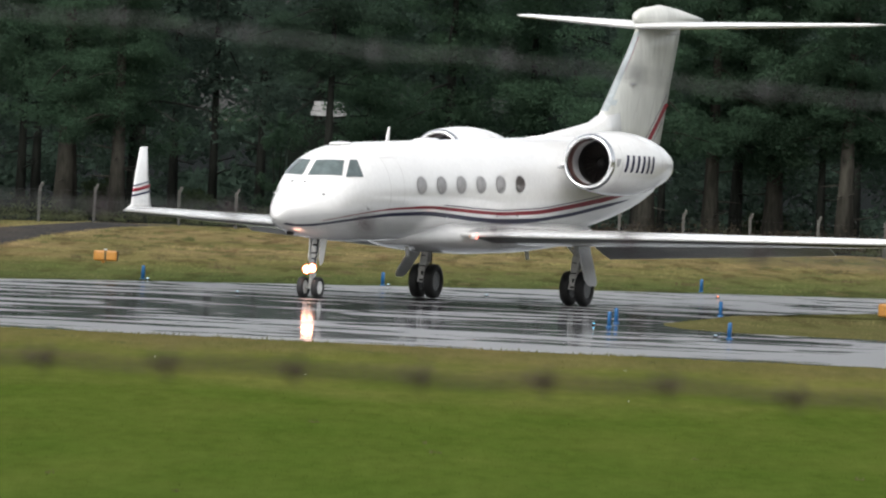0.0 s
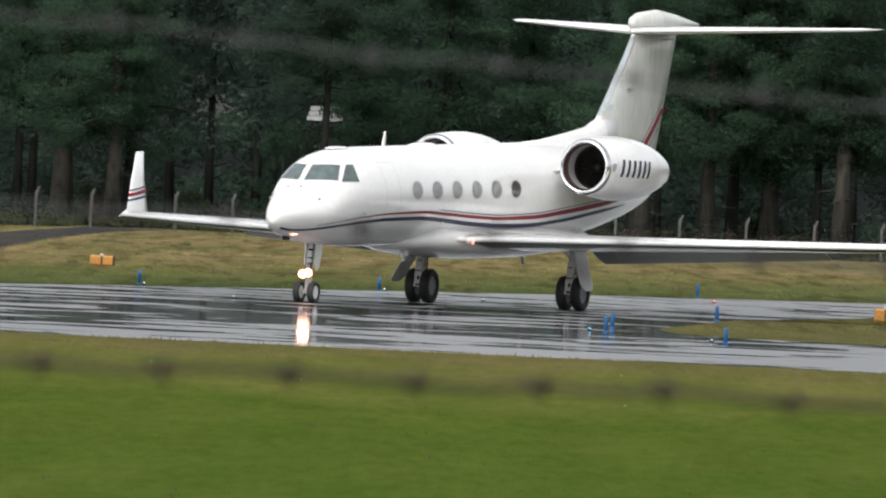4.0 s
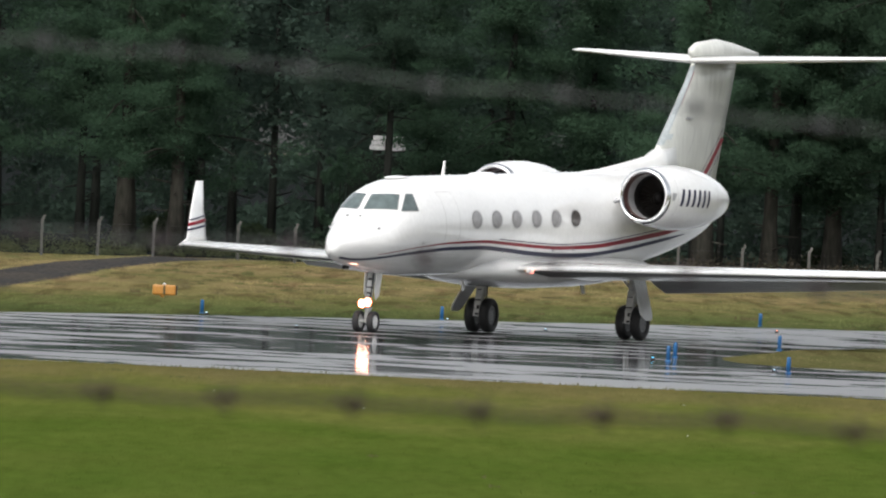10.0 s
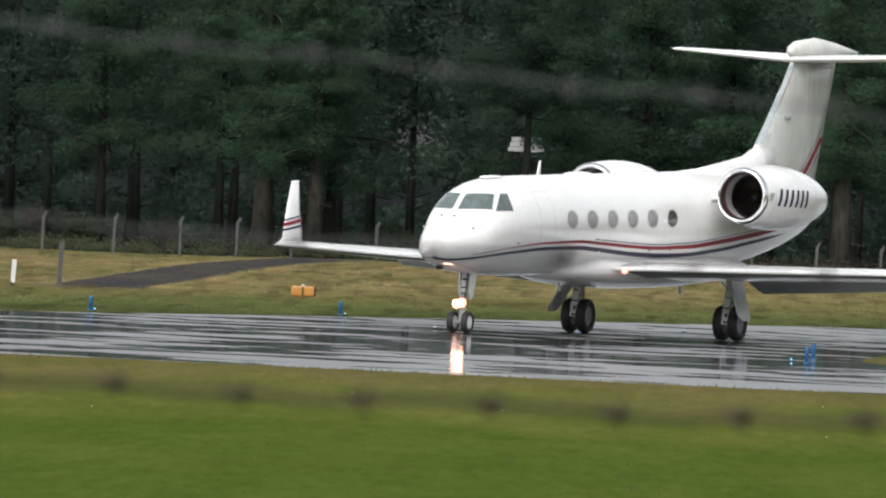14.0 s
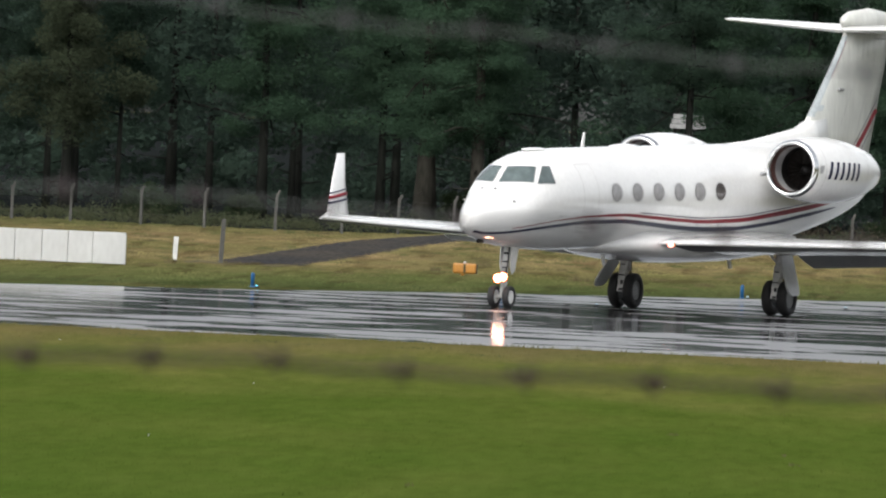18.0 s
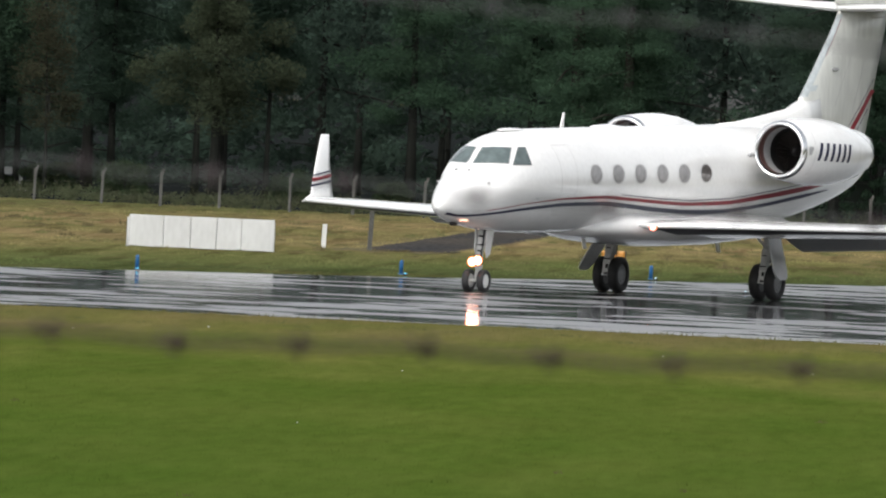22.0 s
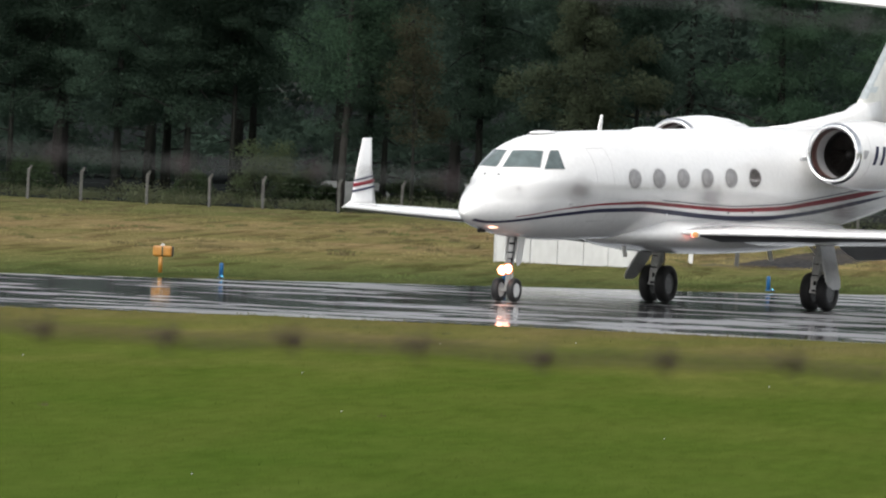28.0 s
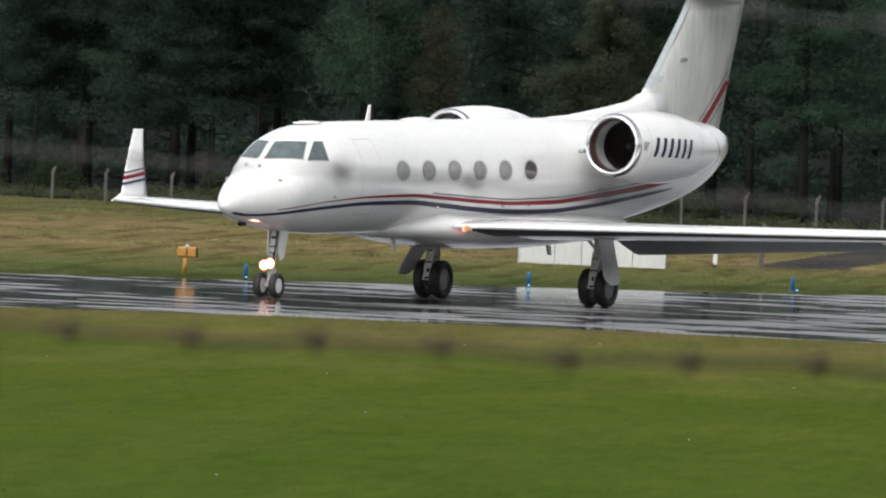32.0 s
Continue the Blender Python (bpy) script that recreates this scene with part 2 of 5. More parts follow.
# Darker and more streaked than the fuselage white.
PAINT_TAIL = material("darker_tail_white", (0.63, 0.64, 0.60), 0.4, vary=0.14, scale=1.2, fine=5.0, stretch=(1, 1, 0.25), coat=0.2)
GREY = material("grey_underside_paint", (0.34, 0.345, 0.35), 0.4, vary=0.12, scale=1.0, fine=12.0)
METAL = material("polished_metal", (0.78, 0.79, 0.80), 0.18, 1.0, vary=0.08, scale=4.0, fine=30.0)
LEADING = material("leading_edge_metal", (0.86, 0.86, 0.86), 0.32, 0.45, vary=0.06, scale=3.0, fine=20.0)
# Fan metal taken near black to hold the intake's inner shade.
FAN = material("shaded_fan_metal", (0.030, 0.026, 0.024), 0.4, 0.6, vary=0.2)
DUCT = material("intake_ring", (0.10, 0.05, 0.045), 0.5, 0.3, vary=0.2)
GLASS_DARK = material("dark_cabin_glass", (0.12, 0.11, 0.105), 0.08, vary=0.3, scale=2.0, fine=8.0, spec=0.7)
GEAR = material("gear_white_paint", (0.66, 0.66, 0.64), 0.4, vary=0.2, scale=5.0, fine=30.0)
# Door grey raised so the colour carries bounce from the wet pavement.
DOOR = material("bounce_lit_door_grey", (0.62, 0.63, 0.63), 0.4, vary=0.1, scale=2.0, fine=12.0)
BOOT = material("grey_deicing_boot", (0.50, 0.55, 0.56), 0.35, 0.3, vary=0.15, scale=2.0, fine=10.0)
HUB = material("white_wheel_paint", (0.80, 0.80, 0.78), 0.35, vary=0.1, scale=6.0, fine=30.0)
RIM = material("dull_wheel_metal", (0.27, 0.275, 0.28), 0.5, 0.3, vary=0.2, scale=6.0, fine=30.0)
STEEL = material("gear_steel", (0.60, 0.61, 0.61), 0.4, 0.5, vary=0.2, scale=6.0, fine=40.0)
# Near-black for hoses and fittings, and for shade deep in the intake.
DARK = material("dark_cavity", (0.012, 0.011, 0.011), 0.6, vary=0.3, scale=4.0, fine=20.0)
RUBBER = material("tyre_rubber", (0.022, 0.022, 0.023), 0.65, vary=0.25, scale=8.0, fine=60.0)
RED = material("dark_red_stripe", (0.23, 0.006, 0.018), 0.45, vary=0.1, spec=0.2)
NAVY = material("navy_stripe", (0.022, 0.025, 0.060), 0.45, vary=0.1, spec=0.2)
GLASS_CK = material("windscreen_glass", (0.10, 0.13, 0.13), 0.06, vary=0.2, scale=1.5, fine=6.0, spec=0.8)
GLASS_CAB = material("cabin_window_glass", (0.30, 0.29, 0.29), 0.08, vary=0.2, scale=2.0, fine=8.0, spec=0.7)
# Near-black that stands for the shade below the leading edge.
EDGE = material("wing_edge_shade", (0.035, 0.033, 0.036), 0.5, vary=0.2, scale=2.0, fine=12.0)
SEAM = material("panel_seam", (0.46, 0.455, 0.45), 0.6)
# Flat tone for the shading inside each cabin window's recess.
RECESS_SHADE = material("window_reveal", (0.30, 0.295, 0.295), 0.4)
BARK = material("bark", (0.0215, 0.0235, 0.020), 0.9, spec=0.1, vary=0.4, scale=1.2, fine=9.0, stretch=(1, 1, 0.2), bump=0.03, rand=0.25)
NEEDLES = material("conifer_foliage", (0.068, 0.121, 0.073), 0.75, vary=0.10, scale=0.35, fine=2.0, tint=(0.056, 0.103, 0.064), rand=0.05, spec=0.05)
# Far foliage: greyer and bluer, so the distance haze sits in its colour.
NEEDLES_HAZED = material("hazed_conifer_foliage", (0.061, 0.097, 0.073), 0.8, vary=0.15, scale=0.2, fine=1.0, tint=(0.053, 0.083, 0.064), rand=0.08, spec=0.05)
NEEDLES_DARK = material("dark_conifer_foliage", (0.050, 0.084, 0.058), 0.75, vary=0.10, scale=0.35, fine=2.0, tint=(0.043, 0.072, 0.050), rand=0.05, spec=0.05)
BUSH = material("shrub_foliage", (0.051, 0.078, 0.039), 0.75, vary=0.4, scale=0.5, fine=3.0, rand=0.35, spec=0.05)
WEEDS = material("weedy_foliage", (0.094, 0.115, 0.060), 0.8, vary=0.3, scale=0.4, fine=2.0, tint=(0.085, 0.090, 0.055), rand=0.2, spec=0.05)
PALE_BUSH = material("pale_olive_foliage", (0.094, 0.123, 0.064), 0.8, vary=0.25, scale=0.5, fine=3.0, rand=0.15, spec=0.05)
AUTUMN = material("browning_foliage", (0.069, 0.071, 0.044), 0.8, vary=0.25, scale=0.5, fine=3.0, rand=0.2, spec=0.05)
OLIVE = material("olive_foliage", (0.074, 0.093, 0.056), 0.8, vary=0.25, scale=0.5, fine=3.0, rand=0.15, spec=0.05)
TAN_BARK = material("tan_bark", (0.046, 0.044, 0.036), 0.9, spec=0.1, vary=0.5, scale=1.0, fine=7.0, stretch=(1, 1, 0.25), bump=0.03, rand=0.2)
BRACKEN = material("dry_bracken", (0.105, 0.090, 0.064), 0.85, vary=0.35, scale=0.5, fine=3.0, rand=0.3, spec=0.05)
# White van paint darkened so its colour carries the wood's shade.
CARPAINT = material("shaded_white_car_paint", (0.24, 0.255, 0.25), 0.4, vary=0.15, scale=1.0, fine=8.0)
WEATHERED = material("weathered_white_board", (0.46, 0.47, 0.47), 0.7, vary=0.3, scale=1.5, fine=8.0)
# Litter colour lowered to carry the shade between the trunks.
SHADED_LITTER = material("shaded_forest_litter", (0.017, 0.020, 0.020), 1.0, vary=0.4, scale=0.4, fine=4.0, spec=0.0)
CONCRETE = material("weathered_concrete", (0.080, 0.080, 0.072), 0.85, vary=0.3, scale=1.5, fine=14.0, rand=0.25)
SHED = material("dark_green_cladding", (0.012, 0.017, 0.013), 0.8, spec=0.05, vary=0.3, scale=1.0, fine=6.0)
PALE_BARK = material("pale_bark", (0.060, 0.058, 0.052), 0.9, spec=0.1, vary=0.4, scale=1.5, fine=9.0, stretch=(1, 1, 0.25))
CARGLASS = material("car_glass", (0.03, 0.035, 0.04), 0.06, vary=0.1, spec=0.8)
BOARD = material("white_board_paint", (0.56, 0.57, 0.56), 0.5, vary=0.07, scale=1.2, fine=8.0, stretch=(1, 1, 0.4), rand=0.03)
ORANGE = material("amber_sign_paint", (0.42, 0.19, 0.03), 0.45, vary=0.2, scale=3.0, fine=18.0)
BLUE = material("blue_plastic", (0.012, 0.10, 0.26), 0.4, vary=0.15, scale=5.0, fine=30.0)
RED_WIRE = material("weathered_wire", (0.070, 0.076, 0.076), 0.7, 0.0, vary=0.3, scale=30.0, fine=200.0)
RED_BARB = material("red_rusted_barb", (0.046, 0.033, 0.037), 0.7, 0.0, vary=0.3, scale=30.0, fine=200.0)
RUST = material("rusty_wire", (0.035, 0.018, 0.018), 0.7, 0.2, vary=0.4, scale=30.0, fine=200.0)
GALV = material("galvanised_wire", (0.064, 0.064, 0.068), 0.6, 0.0, vary=0.2, scale=30.0, fine=200.0)
LAMP_HOT = glow("landing_lamp_glow", (1.0, 0.50, 0.34), 14.0)
# Amber emission that imitates the glare halo round each landing lamp.
LAMP_RIM = glow("lamp_halo_glow", (1.0, 0.22, 0.09), 3.2)
# Unlit amber that imitates the pulse lamp's dim glow.
AMBER = material("dim_glow_amber", (0.62, 0.30, 0.10), 0.3, vary=0.1)
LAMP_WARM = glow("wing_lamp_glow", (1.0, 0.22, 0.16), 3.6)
LAMP_BLUE = glow("blue_edge_lamp_glow", (0.15, 0.65, 1.0), 1.2)
LAMP_WHITE = glow("pavement_lamp_glow", (0.6, 0.85, 1.0), 0.55)
LAMP_RED = glow("red_lamp_glow", (1.0, 0.25, 0.12), 2.0)



def leafy(m, amount=0.7):
    n, l = m.node_tree.nodes, m.node_tree.links
    b = n["Principled BSDF"]
    src = b.inputs["Base Color"].links[0].from_socket
    tr = n.new("ShaderNodeBsdfTranslucent")
    l.new(src, tr.inputs[0])
    mix = n.new("ShaderNodeMixShader")
    mix.inputs[0].default_value = amount
    l.new(b.outputs[0], mix.inputs[1])
    l.new(tr.outputs[0], mix.inputs[2])
    l.new(mix.outputs[0], n["Material Output"].inputs[0])


for m_ in (NEEDLES, NEEDLES_HAZED, NEEDLES_DARK, BRACKEN, BUSH, WEEDS, PALE_BUSH, AUTUMN, OLIVE):
    leafy(m_)

# ---- mesh helpers ----


def to_mesh(name, bm, mat, smooth=False):
    me = bpy.data.meshes.new(name)
    bmesh.ops.recalc_face_normals(bm, faces=bm.faces[:])
    bm.to_mesh(me)
    bm.free()
    for m in (mat if isinstance(mat, (list, tuple)) else [mat]):
        me.materials.append(m)
    if smooth:
        for p in me.polygons:
            p.use_smooth = True
    return me


def part(name, bm, mat, parent, label="", smooth=True):
    ob = new(name, to_mesh(name, bm, mat, smooth))
    ob.parent = parent
    if label:
        tagged(ob, label)
    return ob


def box(bm, c, s, m=None, bevel=0.0):
    r = bmesh.ops.create_cube(bm, size=1.0)
    vs = r["verts"]
    for v in vs:
        v.co = Vector((c[0] + v.co.x * s[0], c[1] + v.co.y * s[1], c[2] + v.co.z * s[2]))
        if m is not None:
            v.co = m @ v.co
    if bevel:
        es = list({e for v in vs for e in v.link_edges})
        bmesh.ops.bevel(bm, geom=es, offset=bevel, segments=2, profile=0.5, affect="EDGES")


def tube(bm, pts, radii, n=12, cap=True):
    """A round bar through the points, with a radius at each."""
    pts = [Vector(p) for p in pts]
    if not isinstance(radii, (list, tuple)):
        radii = [radii] * len(pts)
    rings = []
    for i, p in enumerate(pts):
        d = (pts[min(i + 1, len(pts) - 1)] - pts[max(i - 1, 0)]).normalized()
        a = d.cross(Vector((0.31, 0.87, 0.38))).normalized()
        b = d.cross(a)
        rings.append([bm.verts.new(p + (a * math.cos(2 * math.pi * k / n) + b * math.sin(2 * math.pi * k / n)) * radii[i]) for k in range(n)])
    for r, s in zip(rings, rings[1:]):
        for k in range(n):
            bm.faces.new((r[k], r[(k + 1) % n], s[(k + 1) % n], s[k]))
    if cap:
        bm.faces.new(rings[0][::-1])
        bm.faces.new(rings[-1])


def loft(bm, rings, cap=(True, True), closed=True):
    vs = [[bm.verts.new(p) for p in r] for r in rings]
    for r, s in zip(vs, vs[1:]):
        n = len(r)
        for k in range(n if closed else n - 1):
            bm.faces.new((r[k], r[(k + 1) % n], s[(k + 1) % n], s[k]))
    if cap[0]:
        bm.faces.new(vs[0][::-1])
    if cap[1]:
        bm.faces.new(vs[-1])
    return vs


def sheet(bm, outline, z):
    f = bm.faces.new([bm.verts.new((x, y, z)) for x, y in outline])
    bmesh.ops.triangulate(bm, faces=[f])

import itertools

# ---- the airfield: ground, pavement, side track ----
SIZE = 3000.0


def bank(y):
    """The camera's fence stands on a grassed bank that falls away to the airfield."""
    u = min(1.0, max(0.0, (85.0 - y) / 60.0))
    return 3.35 * u * u * (3 - 2 * u)


bm = bmesh.new()
ys = [-SIZE, -200, 0, 20] + [25 + 5 * k for k in range(13)] + [120, 300, SIZE]
xs_g = [-SIZE, -400, 0, 400, SIZE]
gv = [[bm.verts.new((x, y, bank(y))) for x in xs_g] for y in ys]
for p, q in zip(gv, gv[1:]):
    for k in range(len(xs_g) - 1):
        bm.faces.new((p[k], p[k + 1], q[k + 1], q[k]))
ground = tagged(new("ground", to_mesh("ground", bm, GRASS, True)), "rough mown airfield grass, wet and green", "grass", kind="structure")
# Runs far past the trees so the gaps between trunks stay dark.
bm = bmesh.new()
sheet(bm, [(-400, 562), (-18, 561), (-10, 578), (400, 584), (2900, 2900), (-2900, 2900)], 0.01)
tagged(new("forest_floor", to_mesh("forest_floor", bm, SHADED_LITTER)), "litter and soil under the trees, with their shade in the colour", "forest floor", kind="structure")

NEAR_EDGE = [(-90, 296), (-60, 300), (-26, 309), (-21, 314), (-9, 315.5), (10, 315), (60, 317), (140, 322)]
ISLAND_NEAR = [(140, 345), (60, 350), (10.1, 355.5), (6.7, 356.5), (5.6, 359)]
ISLAND_FAR = [(5.2, 367.5), (7.3, 388), (11.5, 407), (60, 510), (140, 660)]
FAR_EDGE = [(140, 700), (60, 540), (12.4, 441), (5, 430), (-0.3, 418.6), (-7, 404.5), (-14, 386), (-19.7, 376), (-25, 366), (-30, 358), (-60, 312), (-90, 300)]
bm = bmesh.new()
sheet(bm, NEAR_EDGE + ISLAND_NEAR + [(5.2, 363), (-90, 298)], 0.006)
sheet(bm, [(-90, 298), (5.2, 363)] + ISLAND_FAR + FAR_EDGE, 0.006)
taxiway = tagged(new("taxiway", to_mesh("taxiway", bm, WET)), "wet grey taxiway pavement with dark standing water", "taxiway", kind="structure")
bm = bmesh.new()


def ragged(outline, step=2.0, amp=0.16, deep=3.0, seed=0.0):
    """The outline with a grass-eaten, uneven edge."""
    pts = []
    for (x1, y1), (x2, y2) in zip(outline, outline[1:] + outline[:1]):
        k = max(2, int(math.hypot(x2 - x1, y2 - y1) / step))
        for i in range(k):
            x, y = x1 + (x2 - x1) * i / k, y1 + (y2 - y1) * i / k
            dx = amp * 1.6 * noise.noise(Vector((x * 0.9, y * 0.35, 1.0 + seed))) + random.uniform(-0.4, 0.4) * amp
            dy = deep * noise.noise(Vector((x * 1.6, y * 0.12, 5.0 + seed))) + deep * 0.5 * noise.noise(Vector((x * 5.0, y * 0.3, 9.0 + seed)))
            pts.append((x + dx, y + dy))
    return pts


TRACK_EDGE = [(-16.7, 447.5), (-16.2, 445.4), (-15.2, 445.0), (-14.1, 447), (-13.4, 477), (-12.7, 520), (-11.4, 556), (-9.5, 572), (-12.6, 574), (-13.9, 556), (-15.2, 530), (-16.0, 489)]
sheet(bm, ragged(TRACK_EDGE, 1.0), 0.016)
track = tagged(new("service_track", to_mesh("service_track", bm, TRACK)), "short dark tarmac service track across the grass", "track", kind="structure")
bm = bmesh.new()
TRACK_MID = (-13.6, 505.0)
sheet(bm, ragged([(TRACK_MID[0] + (x - TRACK_MID[0]) * 1.22, TRACK_MID[1] + (y - TRACK_MID[1]) * 1.07) for x, y in TRACK_EDGE], 1.0, 0.3, 5.0, 3.0), 0.010)
tagged(new("track_shoulder", to_mesh("track_shoulder", bm, SOIL)), "worn brown earth along the service track", "bare earth", kind="structure")


def inside(x, y, poly):
    hit = np.zeros(len(x), bool)
    for (x1, y1), (x2, y2) in zip(poly, poly[1:] + poly[:1]):
        if y1 != y2:
            hit ^= ((y1 > y) != (y2 > y)) & (x < (x2 - x1) * (y - y1) / (y2 - y1) + x1)
    return hit


PAVED = NEAR_EDGE + ISLAND_NEAR + ISLAND_FAR + FAR_EDGE


def soften(me, normals):
    """Shade fine blades and leaves by the form they make together."""
    normals = normals / np.linalg.norm(normals, axis=1)[:, None]
    me.polygons.foreach_set("use_smooth", np.ones(len(me.polygons), bool))
    me.normals_split_custom_set_from_vertices(normals.tolist())


def tufts(name, x, y, height, spread, mat, label, rng):
    """Grass as one mesh of thin bent blades, three to a tuft."""
    keep = ~inside(x, y, PAVED) & ~inside(x, y, TRACK_EDGE)
    x, y, height = x[keep], y[keep], height[keep]
    n = len(x)
    b = 3
    a = rng.uniform(0, 2 * np.pi, (n, b))
    hgt = height[:, None] * rng.uniform(0.5, 1.15, (n, b))
    wid = hgt * rng.uniform(0.10, 0.22, (n, b)) + 0.006
    px, py = x[:, None] + rng.normal(0, spread, (n, b)), y[:, None] + rng.normal(0, spread, (n, b))
    lean = hgt * rng.uniform(0.1, 0.6, (n, b))
    la = rng.uniform(0, 2 * np.pi, (n, b))
    v = np.empty((n, b, 3, 3))
    v[..., 0, 0], v[..., 0, 1], v[..., 0, 2] = px - wid * np.cos(a), py - wid * np.sin(a), -0.01
    v[..., 1, 0], v[..., 1, 1], v[..., 1, 2] = px + wid * np.cos(a), py + wid * np.sin(a), -0.01
    v[..., 2, 0], v[..., 2, 1], v[..., 2, 2] = px + lean * np.cos(la), py + lean * np.sin(la), hgt
    g = np.cross(v[..., 1, :] - v[..., 0, :], v[..., 2, :] - v[..., 0, :])
    turn = g @ np.array((0.0, -0.8, 0.6)) < 0
    v[turn] = v[turn][:, (1, 0, 2)]
    me = bpy.data.meshes.new(name)
    me.from_pydata(v.reshape(-1, 3).tolist(), [], np.arange(n * b * 3).reshape(-1, 3).tolist())
    me.materials.append(mat)
    up = np.zeros((n * b * 3, 3)) + (0.0, -0.10, 1.0)
    up[:, :2] += rng.normal(0, 0.12, (n * b * 3, 2))
    soften(me, up)
    return tagged(new(name, me), label, "grass", kind="stuff")


rng = np.random.default_rng(4)


def wedge(n, y0, y1, a0=-0.092, a1=0.036):
    y = np.sqrt(rng.uniform(y0 * y0, y1 * y1, n))
    return y * rng.uniform(a0, a1, n), y


x, y = wedge(60000, 170, 318)
tufts("mown_grass", x, y, rng.uniform(0.02, 0.055, len(x)) * (1 + (y > 296) * 0.6), 0.12, BLADE_NEAR, "short wet green grass in front of the taxiway", rng)


def hummock(x, y):
    """Grass height: low, with taller tussocky patches."""
    h = [noise.noise(Vector((a * 0.35, b * 0.09, 3.0))) + 0.5 * noise.noise(Vector((a * 0.9, b * 0.3, 7.0))) for a, b in zip(x, y)]
    return 0.02 + 0.075 * np.clip(np.array(h) + 0.15, 0, 1) * rng.uniform(0.5, 1.2, len(x))


x, y = wedge(60000, 340, 572)
tufts("rough_grass", x, y, hummock(x, y), 0.15, BLADE_FAR, "yellowing rough grass beyond the taxiway", rng)
ex, ey = [], []
for (x1, y1), (x2, y2) in zip(FAR_EDGE[1:-1], FAR_EDGE[2:]):
    k = int(160 * math.hypot(x2 - x1, y2 - y1) / 4)
    u, w = rng.random(k), rng.random(k) ** 1.5 * 12
    ex.append(x1 + (x2 - x1) * u - w * 0.25)
    ey.append(y1 + (y2 - y1) * u + w)
ex, ey = np.concatenate(ex), np.concatenate(ey)
tufts("verge_grass", ex, ey, 0.02 + 0.05 * rng.random(len(ex)) ** 2, 0.16, BLADE_EDGE, "rank dark green grass along the pavement edge", rng)

# grass leaning over the track's edge
tx, ty = [], []
for (x1, y1), (x2, y2) in zip(TRACK_EDGE, TRACK_EDGE[1:] + TRACK_EDGE[:1]):
    k = int(28 * math.hypot(x2 - x1, y2 - y1))
    u = rng.random(k)
    tx.append(x1 + (x2 - x1) * u + rng.normal(0, 0.22, k))
    ty.append(y1 + (y2 - y1) * u)
tx, ty = np.concatenate(tx), np.concatenate(ty)
tufts("track_verge", tx, ty, rng.uniform(0.02, 0.07, len(tx)), 0.12, BLADE_FAR, "rough grass creeping over the track's edge", rng)

# tussocks of rank and withered grass standing out of the rough
tu = np.random.default_rng(31)
cx, cy = wedge(900, 425, 556)
wide, tall = tu.uniform(0.12, 0.42, len(cx)), tu.uniform(0.03, 0.09, len(cx)) * (1 + (tu.random(len(cx)) > 0.94))
for name, mat, pick, label in (("rank_tussocks", BLADE_RANK, tu.random(len(cx)) < 0.5, "dark green tussocks in the rough grass"), ("withered_tussocks", BLADE_DEAD, None, "brown withered tussocks in the rough grass")):
    pick = ~last_pick if pick is None else pick
    last_pick = pick
    per = 34
    px = np.repeat(cx[pick], per) + tu.normal(0, 1, per * pick.sum()) * np.repeat(wide[pick], per) * 0.5
    py = np.repeat(cy[pick], per) + tu.normal(0, 1, per * pick.sum()) * np.repeat(wide[pick], per) * 1.2
    tufts(name, px, py, np.repeat(tall[pick], per) * tu.uniform(0.5, 1.2, per * pick.sum()), 0.04, mat, label, tu)

# broad weeds: dark rosettes in the lawn and a ragged fringe along the near pavement edge
wx, wy = wedge(16, 172, 240)
ex, ey = wedge(34, 298, 313)
px, py = np.repeat(wx, 9) + tu.normal(0, 0.035, 9 * len(wx)), np.repeat(wy, 9) + tu.normal(0, 0.12, 9 * len(wx))
tufts("lawn_weeds", px, py, tu.uniform(0.03, 0.06, len(px)), 0.01, BLADE_RANK, "broad-leaved weeds dotted about the lawn", tu)
px, py = np.repeat(ex, 30) + tu.normal(0, 0.10, 30 * len(ex)) * 2.2, np.repeat(ey, 30) + tu.normal(0, 0.5, 30 * len(ex))
tufts("edge_weeds", px, py, np.repeat(tu.uniform(0.02, 0.06, len(ex)), 30) * tu.uniform(0.5, 1.2, len(px)), 0.02, BLADE_RANK, "ragged weeds along the near pavement edge", tu)

# ---- boundary fence ----
FENCE_Y = 556.0


def fence_post(h):
    top = new("fence_post")
    bm = bmesh.new()
    box(bm, (0, 0, h * 0.46), (0.098, 0.098, h * 0.92 + 0.1), bevel=0.012)
    shaft = part("shaft", bm, CONCRETE, top, smooth=False)
    bm = bmesh.new()
    box(bm, (0, 0, 0.10), (0.085, 0.095, 0.24), Matrix.Translation((0.015, 0, h * 0.9)) @ pose(0, 0, 0, 0, 22, 0), bevel=0.01)
    part("arm", bm, CONCRETE, top, smooth=False)
    return tagged(top, "weathered concrete fence post with a bent top", "fence post", "posts of the boundary fence")


first = fence_post(1.36)
POST_AZ = [-82.2, -78.8, -74.6, -70.6, -67.2, -62.35, -58.35, -54.05, -50.3, -46.56, -42.07, -38.05, -33.54, -29.3, -25.74, -22.23, -16.85, -13.22]
POST_AZ += [-9.4, -5.2, -1.0, 3.1, 7.0, 11.1, 15.16, 19.4, 23.7, 28.0, 32.0, 36.5]
POST_AZ = [-102, -98, -94, -90, -86.2] + POST_AZ


def fence_y(az):
    return FENCE_Y + 18 * min(1, max(0, (az + 30) / 10))


